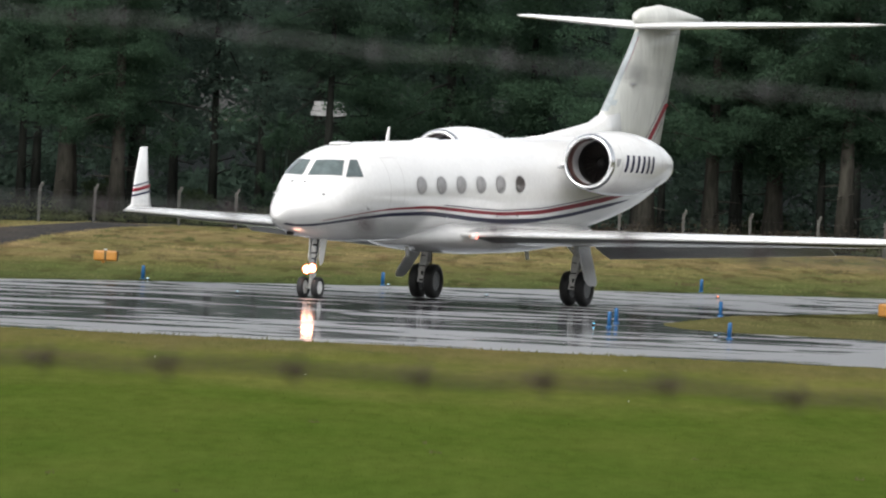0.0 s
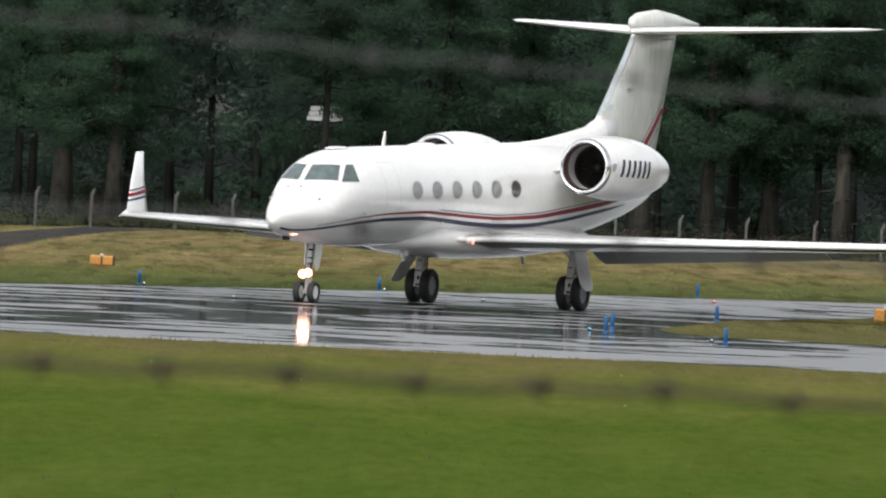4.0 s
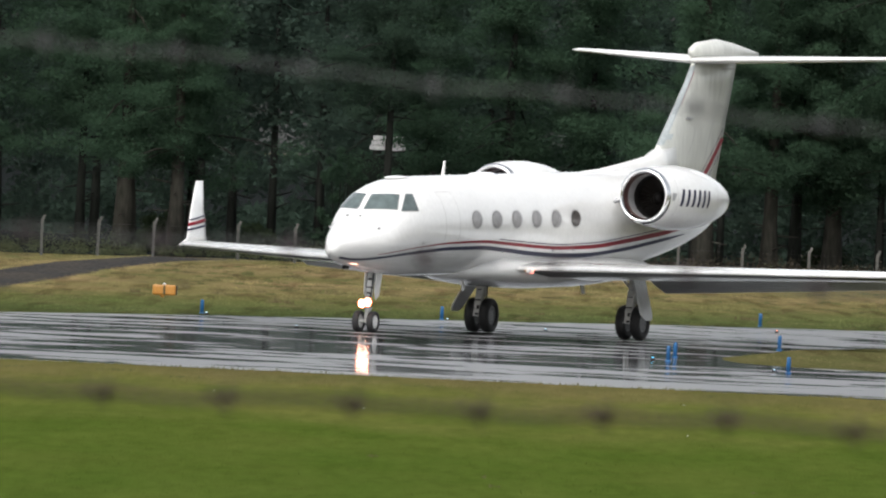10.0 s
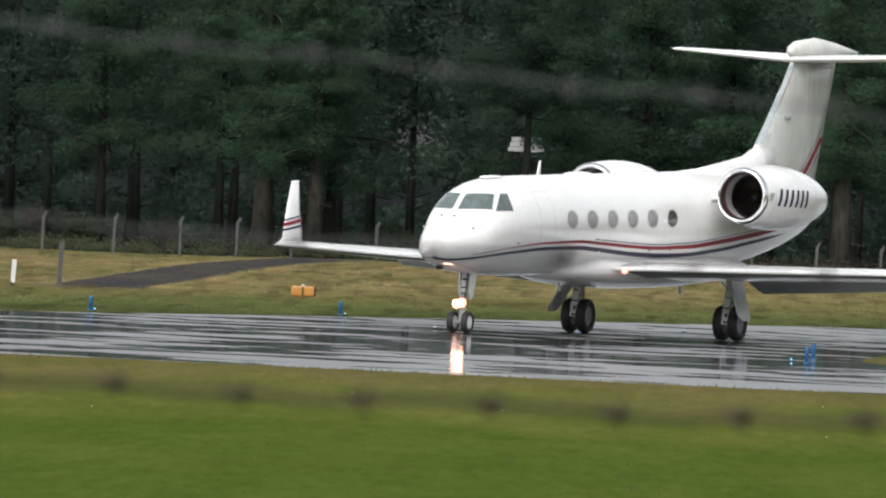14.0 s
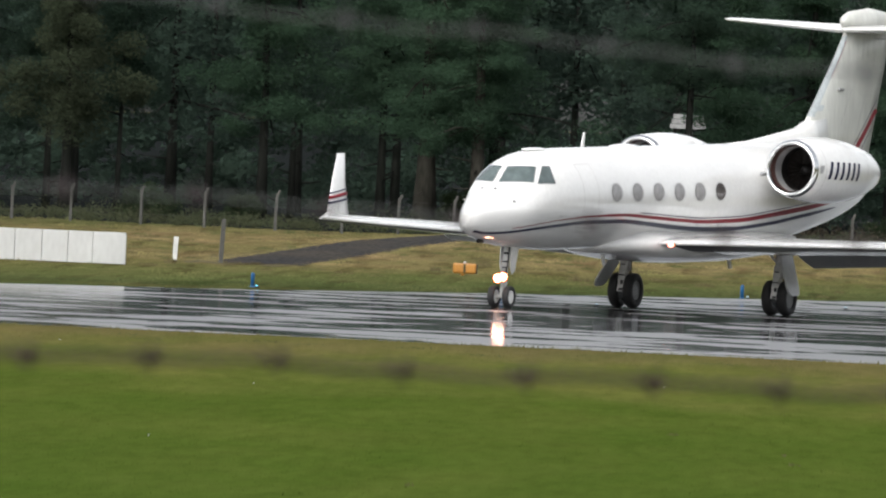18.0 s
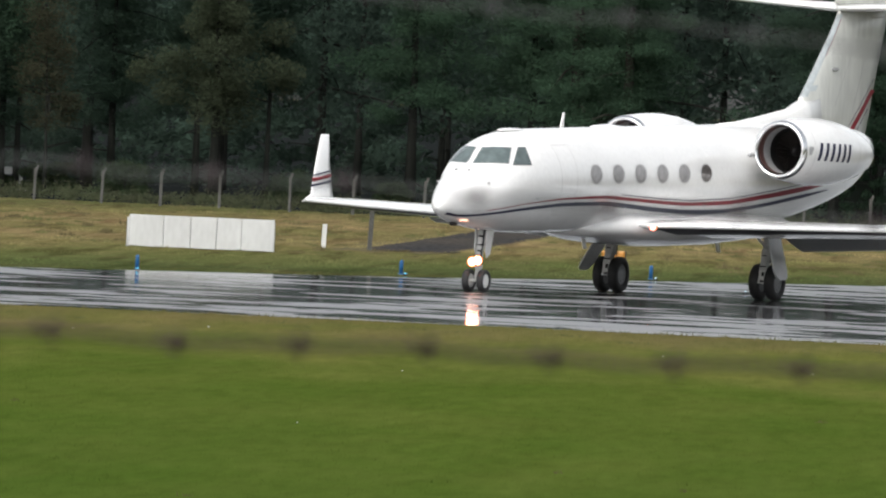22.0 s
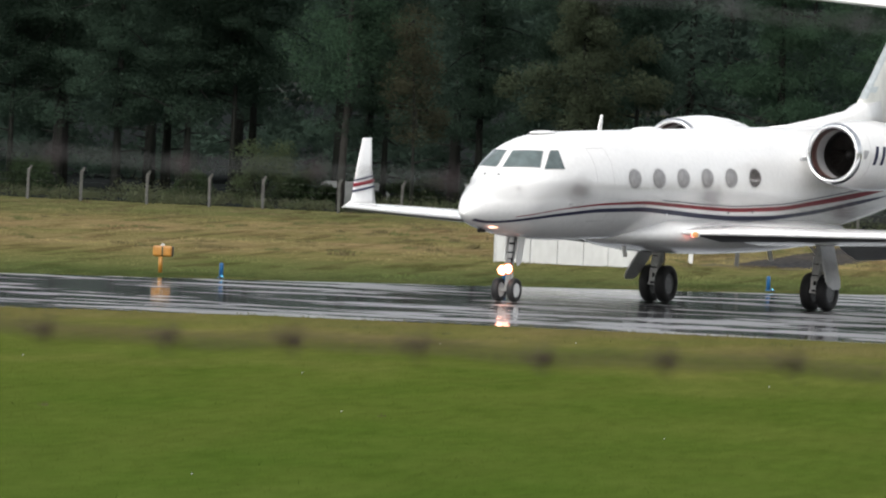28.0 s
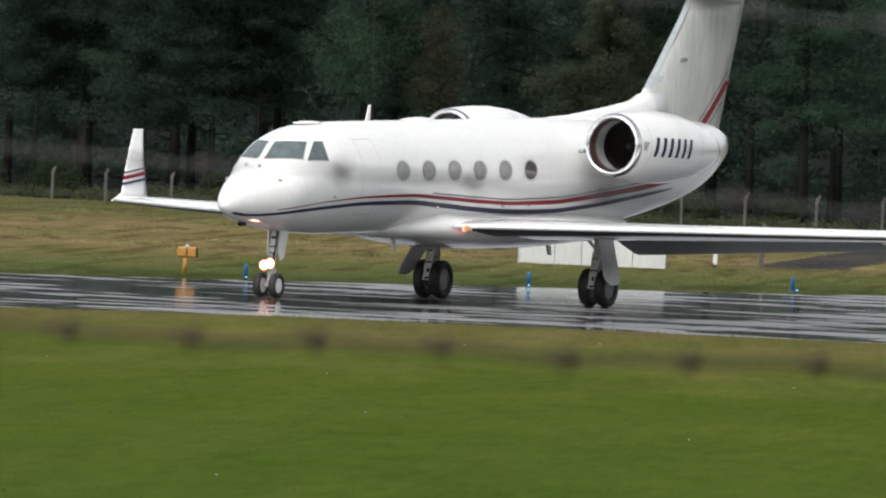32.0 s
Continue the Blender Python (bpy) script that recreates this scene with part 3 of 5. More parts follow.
for i, az in enumerate(POST_AZ):
    fy = fence_y(az)
    low = min(1.0, max(0.83, 0.83 + (az + 64) * 0.0057))
    m = pose(az / 1000 * fy, fy, 0, random.uniform(-1.5, 1.5), random.uniform(-1.5, 1.5), random.uniform(-15, 15))
    post = copy_thing(first, m) if i else first
    post.matrix_basis = m
    post.scale = (1, 1, low)
bm = bmesh.new()
for z in (0.4, 0.8, 1.15):
    pts = []
    for az in POST_AZ:
        fy = fence_y(az)
        pts.append((az / 1000 * fy, fy - 0.08, z * min(1.0, max(0.83, 0.83 + (az + 64) * 0.0057)) + random.uniform(-0.02, 0.02)))
    tube(bm, pts, 0.002, 4)
tagged(new("fence_wires", to_mesh("fence_wires", bm, GALV)), "thin strained wires along the boundary fence", "fence wire", kind="stuff")

# ---- the wood behind the fence ----


def foliage(name, clumps, leaf, mat, rng, flat=0.55):
    """Leaf sprays: every clump is (centre, radius, count) filled with small bent blades."""
    vs, ns = [], []
    for c, r, n in clumps:
        d = rng.normal(0, 1, (n, 3))
        d /= np.linalg.norm(d, axis=1)[:, None]
        p = np.array(c) + d * (r * rng.random((n, 1)) ** 0.45) * np.array((1, 1, flat))
        a, b = rng.normal(0, 1, (n, 3)), rng.normal(0, 1, (n, 3))
        a[:, 2] *= 0.5
        s = leaf * rng.uniform(0.5, 1.3, (n, 1))
        a = a / np.linalg.norm(a, axis=1)[:, None] * s
        b = b / np.linalg.norm(b, axis=1)[:, None] * s * 0.62
        out = d * 0.38 + rng.normal(0, 0.05, (n, 3)) + np.array((0, -0.3, 0.55))
        b[(np.cross(a + b, 2 * a) * out).sum(1) < 0] *= -1
        vs.append(np.stack((p - a, p + a * 0.35 + b, p + a * 0.35 - b), 1))
        ns.append(np.repeat(out, 3, 0))
    v = np.concatenate(vs).reshape(-1, 3)
    me = bpy.data.meshes.new(name)
    me.from_pydata(v.tolist(), [], np.arange(len(v)).reshape(-1, 3).tolist())
    me.materials.append(mat)
    soften(me, np.concatenate(ns))
    return me


def tree(kind, height, bare, spread, mat, seed, label, leaf=0.078, count=46000, girth=0.4, flat=0.5, bark=BARK):
    """Trunk with limbs and a ragged crown from `bare` metres up."""
    rng = np.random.default_rng(seed)
    top = new(kind)
    bm = bmesh.new()
    bend = rng.normal(0, 0.25, 2)
    tr = [(bend[0] * (k / 5) ** 2, bend[1] * (k / 5) ** 2, -0.2 + height * k / 5) for k in range(6)]
    tube(bm, tr, [girth * (1.25 if k == 0 else 1) * (1 - k / 5.6) for k in range(6)], 10)
    clumps, limbs = [], []
    levels = int((height - bare) / 0.75)
    for k in range(levels):
        f = k / max(1, levels - 1)
        z = bare + (height - bare) * f
        reach = spread * (1 - f) ** 0.7 * rng.uniform(0.7, 1.15) + 0.4
        for _ in range(int(3 + 3 * (1 - f))):
            a, q = rng.uniform(0, 2 * np.pi), rng.uniform(0.15, 1.0)
            e = (bend[0] * f + reach * q * math.cos(a), bend[1] * f + reach * q * math.sin(a), z + rng.normal(0, 0.3) - 0.15 * reach)
            limbs.append(((bend[0] * f, bend[1] * f, z + 0.2), e))
            clumps.append((e, rng.uniform(0.55, 1.0) * (0.42 + 0.22 * spread), 0))
        a = rng.uniform(0, 2 * np.pi)
        for side in (0, 2.1, 4.2):
            clumps.append(((bend[0] * f + 0.6 * math.cos(a + side), bend[1] * f + 0.6 * math.sin(a + side), z + rng.normal(0, 0.2)), rng.uniform(0.7, 0.95), 0))
    for s, e in limbs[:: 5]:
        mid = ((s[0] + e[0]) / 2, (s[1] + e[1]) / 2, (s[2] + e[2]) / 2 + 0.15)
        tube(bm, [s, mid, e], [0.06, 0.04, 0.015], 5)
    for _ in range(int(bare * 1.5)):
        a, z = rng.uniform(0, 2 * np.pi), rng.uniform(0.8, bare + 0.5)
        e = (math.cos(a) * rng.uniform(0.5, 1.3), math.sin(a) * rng.uniform(0.5, 1.3), z + rng.uniform(-0.3, 0.3))
        tube(bm, [(0, 0, z), e], [0.05, 0.015], 4)
    part("trunk", bm, bark, top)
    per = max(8, count // len(clumps))
    crown = new("crown", foliage("crown", [(c, r, per) for c, r, _ in clumps], leaf, mat, rng, flat))
    crown.parent = top
    return tagged(top, label, "tree", "trees of the wood")


PINES = [tree("pine_tree", h, b, s, NEEDLES, 20 + i, "tall dark green pine with a bare trunk", girth=g) for i, (h, b, s, g) in enumerate(
    [(14, 4.0, 3.4, 0.20), (13, 4.5, 3.0, 0.16), (15, 3.7, 3.8, 0.24), (14, 4.3, 3.3, 0.15), (13, 3.5, 3.6, 0.26)])]
DARK_PINES = [tree("pine_tree", h, b, s, NEEDLES_DARK, 40 + i, "tall blackish-green pine with a bare trunk", girth=g) for i, (h, b, s, g) in enumerate([(15, 4.4, 3.4, 0.15), (14, 4.9, 3.1, 0.12), (14, 4.0, 3.5, 0.18)])]
FAR_PINES = [tree("pine_tree", h, b, s, NEEDLES_HAZED, 80 + i, "pine deep in the wood, greyed in colour for haze", leaf=0.17, count=7000, girth=g) for i, (h, b, s, g) in enumerate([(18, 4.3, 3.6, 0.18), (17, 4.0, 3.9, 0.2), (19, 4.6, 3.4, 0.15)])]
used = set()


def plant(proto, x, y, s=1.0, turn=0.0):
    m = pose(x, y, 0, 0, 0, turn)
    if proto not in used:
        used.add(proto)
        proto.matrix_basis = m
        proto.scale = (s, s, s)
        return proto
    ob = copy_thing(proto, m)
    ob.scale = (s, s, s)
    return ob


OLIVES = tree("broadleaf_tree", 13, 3.9, 2.7, OLIVE, 51, "olive-green broadleaf tree at the wood's edge", leaf=0.09, count=46000, girth=0.2, flat=0.8)
BROWNS = tree("browning_tree", 6.8, 3.5, 1.1, AUTUMN, 52, "slim tree with browning leaves", leaf=0.07, count=8000, girth=0.08, flat=0.8)
OLD = [tree("old_pine_tree", h, b, 3.2, NEEDLES, 60 + i, "old pine with a thick tan trunk", count=42000, girth=g, bark=TAN_BARK) for i, (h, b, g) in enumerate([(13, 4.0, 0.43), (13, 4.2, 0.35)])]
TALL = tree("slender_pine_tree", 14, 6.4, 3.2, NEEDLES_DARK, 66, "slender pine with a long bare trunk", girth=0.2)
for i, x in enumerate((7.4, 9.9, 12.3, 14.9, 18.6, -12.25, -14.2)):
    plant(OLD[i % 2], x, 587 + (i * 7 % 5), 1.0 - 0.05 * (i % 3), i * 47)
plant(TALL, -4.5, 592, 1.0, 0)
for x in (-35.5, -40.6, -42.3, -44.9, -47.2, -49.0):
    plant(DARK_PINES[int(-x) % 3], x, 585 + (x * 7) % 3, 0.95, x * 40)
plant(OLIVES, -27.4, 583, 1.0, 0)
plant(BROWNS, -33.6, 582, 1.0, 0)

tr = random.Random(9)
NEXT = {id(k): itertools.cycle(k) for k in (PINES, DARK_PINES, FAR_PINES)}
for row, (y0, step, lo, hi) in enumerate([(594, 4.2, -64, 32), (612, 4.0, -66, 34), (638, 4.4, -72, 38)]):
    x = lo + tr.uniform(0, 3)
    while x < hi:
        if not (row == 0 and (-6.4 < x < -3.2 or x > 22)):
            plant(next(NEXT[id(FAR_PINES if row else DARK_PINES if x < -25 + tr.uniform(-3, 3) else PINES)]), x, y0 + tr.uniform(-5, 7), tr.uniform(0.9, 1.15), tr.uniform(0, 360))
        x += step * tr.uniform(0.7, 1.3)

wr = np.random.default_rng(77)
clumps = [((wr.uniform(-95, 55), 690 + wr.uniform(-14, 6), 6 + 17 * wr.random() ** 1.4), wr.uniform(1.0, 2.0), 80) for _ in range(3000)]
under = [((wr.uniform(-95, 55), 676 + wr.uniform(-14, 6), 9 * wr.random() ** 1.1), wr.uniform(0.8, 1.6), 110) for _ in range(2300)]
# Both take the haze-coloured needles of the back rows.
tagged(new("thicket", foliage("thicket", under, 0.22, NEEDLES_HAZED, wr)), "dense dark thicket between the far trunks", "thicket", kind="stuff")
tagged(new("deep_woods", foliage("deep_woods", clumps, 0.40, NEEDLES_HAZED, wr)), "dense dark conifers deep in the wood", "woods", kind="stuff")
clumps = []
for _ in range(1500):
    x = wr.uniform(-66, 36)
    deep = wr.random()
    yy = fence_y(x / 0.565) + 2 + 24 * deep
    h = abs(wr.normal(0.24, 0.14)) + 0.10 + 0.3 * deep * (math.sin(x * 0.7) > 0.5)
    if -38.6 < x < -34.6:
        h = min(h, 0.28)
    clumps.append(((x, yy, h * 0.4), h, 80))
tagged(new("undergrowth", foliage("undergrowth", clumps, 0.06, WEEDS, wr, 0.7)), "low brambles and weeds behind the fence", "undergrowth", kind="stuff")


def shrub(x, y, w, h, seed, mat=BUSH):
    r = np.random.default_rng(seed)
    cl = []
    for _ in range(40):
        a, q, z = r.uniform(0, 2 * np.pi), r.random() ** 0.5, r.uniform(0.12, 1.0)
        cl.append(((math.cos(a) * q * w * 0.5 * (1.15 - 0.5 * z), math.sin(a) * q * w * 0.5, z * h * 0.9), w * r.uniform(0.12, 0.2), 150))
    top = new("shrub")
    top.matrix_basis = pose(x, y, 0)
    bm = bmesh.new()
    for k in range(5):
        a = k * 1.26
        tube(bm, [(0, 0, -0.05), (math.cos(a) * w * 0.2, math.sin(a) * w * 0.2, h * 0.6)], [0.04, 0.015], 5)
    part("stem_tangle", bm, BARK, top)
    ob = new("leaves", foliage("leaves", cl, 0.065, mat, r, 0.9))
    ob.parent = top
    tagged(top, "leafy green shrub behind the boundary fence", "shrub", "shrubs at the wood's edge")


clumps = []
for _ in range(420):
    x = wr.uniform(-1, 36)
    h = abs(wr.normal(0.45, 0.2)) + 0.2
    clumps.append(((x, 583 + wr.uniform(0, 4), h * 0.4), h, 70))
tagged(new("bracken", foliage("bracken", clumps, 0.07, BRACKEN, wr, 0.7)), "dry brown bracken under the old pines", "bracken", kind="stuff")
for i, (x, w, h) in enumerate([(-5.4, 1.6, 3.9), (-4.2, 1.6, 3.9), (-3.0, 1.4, 4.6), (-6.4, 1.5, 4.9)]):
    shrub(x, 599, w, h, 350 + i, NEEDLES)
for i, (x, y, w, h) in enumerate([(-38.0, 584, 1.7, 1.3), (-37.0, 586, 0.9, 0.75), (-35.3, 586, 0.7, 0.6), (-34.2, 586, 1.3, 1.1), (-33.2, 587, 1.3, 1.2), (-38.9, 577, 2.7, 2.5), (-47.5, 579, 2.4, 1.3), (-50.5, 580, 2.6, 1.0), (-41.5, 578, 1.6, 1.1), (-30.5, 578, 2.2, 1.3), (-24.0, 579, 2.0, 1.4), (-20.6, 580, 1.6, 1.0), (-13.0, 588, 1.5, 1.6), (-9.2, 590, 1.4, 1.3), (3, 592, 1.8, 1.2), (12, 593, 2.2, 1.3)]):
    shrub(x, y, w, h, 300 + i, PALE_BUSH if w == 2.7 else BUSH)

# a shed, a parked car and a pale trunk half hidden among the trees
shed = tagged(new("shed"), "dark shed with a white-boarded gable among the trees", "shed")
shed.matrix_basis = pose(-4.62, 604, 0)
bm = bmesh.new()
box(bm, (0, 1.5, 2.0), (3.0, 3.0, 4.0), bevel=0.03)
part("wall", bm, SHED, shed, smooth=False)
for k in range(3):
    bm = bmesh.new()
    box(bm, (0, -0.03, 4.30 + 0.19 * k), (1.38 - 0.12 * k, 0.05, 0.175), bevel=0.01)
    part("gable_board", bm, WEATHERED, shed, smooth=False)
bm = bmesh.new()
loft(bm, [[(-1.7, y, 3.95), (0, y, 5.25), (1.7, y, 3.95), (1.7, y, 4.05), (0, y, 5.37), (-1.7, y, 4.05)] for y in (0.0, 3.2)])
part("roof", bm, SHED, shed, smooth=False)

car = tagged(new("parked_van"), "white panel van half hidden behind trunks and weeds", "van")
car.matrix_basis = pose(-36.02, 591, -0.58, 0, 0, 4)
bm = bmesh.new()
prof = [(-2.0, 0.35), (-2.05, 0.75), (-1.85, 0.92), (-1.1, 0.98), (1.3, 0.98), (1.95, 0.88), (2.05, 0.6), (2.0, 0.35)]
loft(bm, [[(x, y, z) for x, z in prof] for y in (-0.82, 0.82)])
body = part("body", bm, CARPAINT, car, smooth=False)
bm = bmesh.new()
loft(bm, [[(-1.62, y, 0.97), (-1.50, y * 0.92, 1.38), (-1.35, y * 0.88, 1.47), (0.60, y * 0.88, 1.47), (0.80, y * 0.9, 1.38), (1.15, y, 0.97)] for y in (-0.78, 0.78)])
part("cargo_body", bm, CARPAINT, body, smooth=False)
bm = bmesh.new()
loft(bm, [[(0.30, -0.79 - d, 1.0), (0.30, -0.72 - d, 1.20), (0.78, -0.72 - d, 1.20), (0.98, -0.79 - d, 1.0)] for d in (0.0, 0.02)])
part("window", bm, CARGLASS, body, "dark cab window", False)
for x in (-1.25, 1.3):
    for y in (-0.78, 0.78):
        bm = bmesh.new()
        tube(bm, [(x, y - 0.09, 0.31), (x, y + 0.09, 0.31)], 0.31, 20)
        part("wheel", bm, RUBBER, car)

birch = new("pale_tree")
birch.matrix_basis = pose(-36.38, 584, 0)
bm = bmesh.new()
tube(bm, [(0, 0, -0.1), (0.05, 0, 2.0), (0.15, 0, 4.2), (0.1, 0, 7.0), (0.3, 0, 10)], [0.17, 0.14, 0.12, 0.09, 0.04], 10)
tube(bm, [(0.1, 0, 3.0), (0.5, 0, 4.4), (0.6, 0, 6.2)], [0.07, 0.05, 0.03], 7)
part("trunk", bm, PALE_BARK, birch)
cr = new("crown", foliage("crown", [((wr.normal(0.2, 0.9), wr.normal(0, 0.9), wr.uniform(3.9, 10.5)), 0.8, 240) for _ in range(60)], 0.08, NEEDLES, wr, 0.8))
cr.parent = birch
tagged(birch, "pale-barked slim tree at the wood's edge", "tree", "trees of the wood")


# pale clover heads dotted about the lawn
bm = bmesh.new()
for _ in range(16):
    yy = rng.uniform(175, 300)
    c = (yy * rng.uniform(-0.09, 0.036), yy, 0.045)
    m = pose(*c) @ Matrix.Diagonal((0.014, 0.014, 0.011, 1))
    bmesh.ops.create_icosphere(bm, subdivisions=1, radius=1.0, matrix=m)
tagged(new("clover_flowers", to_mesh("clover_flowers", bm, WEATHERED)), "scattered pale clover heads in the lawn", "flowers", kind="stuff")

# ---- the business jet ----
# Its own space: x forward, y to its left, z up, with the main wheels' contact under the origin.
PITCH, BANK = 0.027, 0.0145


def B(x, y, z):
    """A place on the airframe, which sits a little nose-down and one wing low on its legs."""
    x += (0.015 if x > 1.5 else 0.026) * (x - 1.5)
    return Vector((x, y, z - PITCH * x + BANK * y))


jet = tagged(new("business_jet"), "white twin-engine business jet with red and navy stripes taxiing", "aircraft")
ST_X = [-9.7, -9.0, -8.0, -6.0, -4.0, -2.0, 0.0, 8.5, 9.5, 10.3, 11.0, 11.6, 12.0, 12.4, 12.85, 13.25, 13.55, 13.66]
ST_TOP = [3.72, 3.90, 3.99, 4.06, 4.09, 4.10, 4.10, 4.10, 4.085, 4.05, 3.93, 3.66, 3.34, 3.17, 3.00, 2.80, 2.58, 2.38]
ST_BOT = [3.02, 2.68, 2.34, 1.95, 1.72, 1.66, 1.65, 1.65, 1.66, 1.69, 1.73, 1.78, 1.83, 1.89, 1.97, 2.06, 2.18, 2.28]
ST_W = [0.25, 0.48, 0.75, 1.02, 1.17, 1.21, 1.215, 1.215, 1.19, 1.15, 1.07, 0.96, 0.85, 0.70, 0.52, 0.34, 0.17, 0.04]


def smooth_at(x, xs, ys):
    """A smooth (monotone cubic) curve through the stations."""
    xs, ys = np.array(xs, float), np.array(ys, float)
    d = np.diff(ys) / np.diff(xs)
    m = np.empty(len(xs))
    m[0], m[-1] = d[0], d[-1]
    for i in range(1, len(xs) - 1):
        m[i] = 0 if d[i - 1] * d[i] <= 0 else 2 * d[i - 1] * d[i] / (d[i - 1] + d[i])
    i = int(min(max(np.searchsorted(xs, x) - 1, 0), len(xs) - 2))
    h = xs[i + 1] - xs[i]
    t = (x - xs[i]) / h
    return float((2 * t ** 3 - 3 * t * t + 1) * ys[i] + (t ** 3 - 2 * t * t + t) * h * m[i] + (3 * t * t - 2 * t ** 3) * ys[i + 1] + (t ** 3 - t * t) * h * m[i + 1])


def section(x):
    return smooth_at(x, ST_X, ST_TOP), smooth_at(x, ST_X, ST_BOT), smooth_at(x, ST_X, ST_W)


def side(x, z, off=0.006):
    """The left skin of the fuselage at station x and height z."""
    t, b, w = section(x)
    c, r = (t + b) / 2, (t - b) / 2
    u = max(-0.999, min(0.999, (z - c) / r))
    y = w * math.sqrt(1 - u * u)
    n = Vector((0, y / w ** 2, (z - c) / r ** 2)).normalized()
    return y + n.y * off, z + n.z * off


bm = bmesh.new()
rings = []
xs = [13.66, 13.645, 13.61, 13.55, 13.48, 13.38, 13.25, 13.05, 12.85, 12.6, 12.4, 12.2, 12.0, 11.9, 11.75, 11.6, 11.4, 11.2, 11.0, 10.65, 10.3, 9.9, 9.5, 9.0] + [8.5 - 0.5 * i for i in range(36)] + [-9.35, -9.7]
for x in xs:
    t, b, w = section(x)
    rings.append([B(x, w * math.sin(a), (t + b) / 2 + (t - b) / 2 * math.cos(a)) for a in (2 * math.pi * k / 56 for k in range(56))])
loft(bm, rings)
fuselage = part("fuselage", bm, PAINT, jet)

bm = bmesh.new()
rings = []
for x, w, t, b in ((6.9, 0.5, 1.85, 1.64), (6.2, 0.98, 2.0, 1.52), (5.6, 1.30, 2.1, 1.44), (5.2, 1.42, 2.12, 1.38), (4.6, 1.45, 2.10, 1.32), (3, 1.44, 2.08, 1.24), (0.5, 1.42, 2.05, 1.23), (-1.8, 1.30, 2.0, 1.32), (-3.6, 0.9, 1.9, 1.5), (-4.6, 0.4, 1.8, 1.65)):
    rings.append([B(x, w * math.copysign(abs(math.sin(a)) ** 0.8, math.sin(a)), (t + b) / 2 + (t - b) / 2 * math.copysign(abs(math.cos(a)) ** 0.8, math.cos(a))) for a in (2 * math.pi * k / 32 for k in range(32))])
loft(bm, rings)
part("belly_fairing", bm, PAINT, jet)

FOIL = [(1.0, 0.0), (0.85, 0.012), (0.65, 0.022), (0.4, 0.029), (0.22, 0.028), (0.1, 0.022), (0.03, 0.0135), (0.0, 0.0),
        (0.03, -0.012), (0.1, -0.020), (0.22, -0.025), (0.4, -0.026), (0.65, -0.020), (0.85, -0.010)]


def foil(xle, chord, fat, place):
    """A ring in the shape of an aerofoil: place(x, thickness) gives the point."""
    return [place(xle - u * chord, w * chord * fat) for u, w in FOIL]


WING = [(0.9, 5.88, 6.1, 1.81, 0.85), (2.0, 5.06, 5.55, 1.81, 0.85), (5.0, 2.82, 4.05, 1.81, 1.0), (8.5, 0.22, 2.9, 1.81, 1.35), (11.2, -1.95, 1.90, 1.815, 1.7), (11.46, -2.28, 1.58, 1.82, 1.3)]
FLEX = 0.0082  # the wings do not quite share the body's lean


def wing_at(y):
    ys = [w[0] for w in WING]
    return [float(np.interp(y, ys, [w[k] for w in WING])) for k in (1, 2, 3, 4)]


def keel(y, u):
    """Extra depth of the lower wing skin, fullest aft of the spar and towards the root."""
    return float(np.interp(y, (2.0, 3.5, 8.0, 11.0), (0.19, 0.17, 0.07, 0.0)) * np.interp(u, (0.03, 0.1, 0.22, 0.4, 0.65, 0.74), (0.0, 0.12, 0.45, 0.9, 1.0, 0.9)))


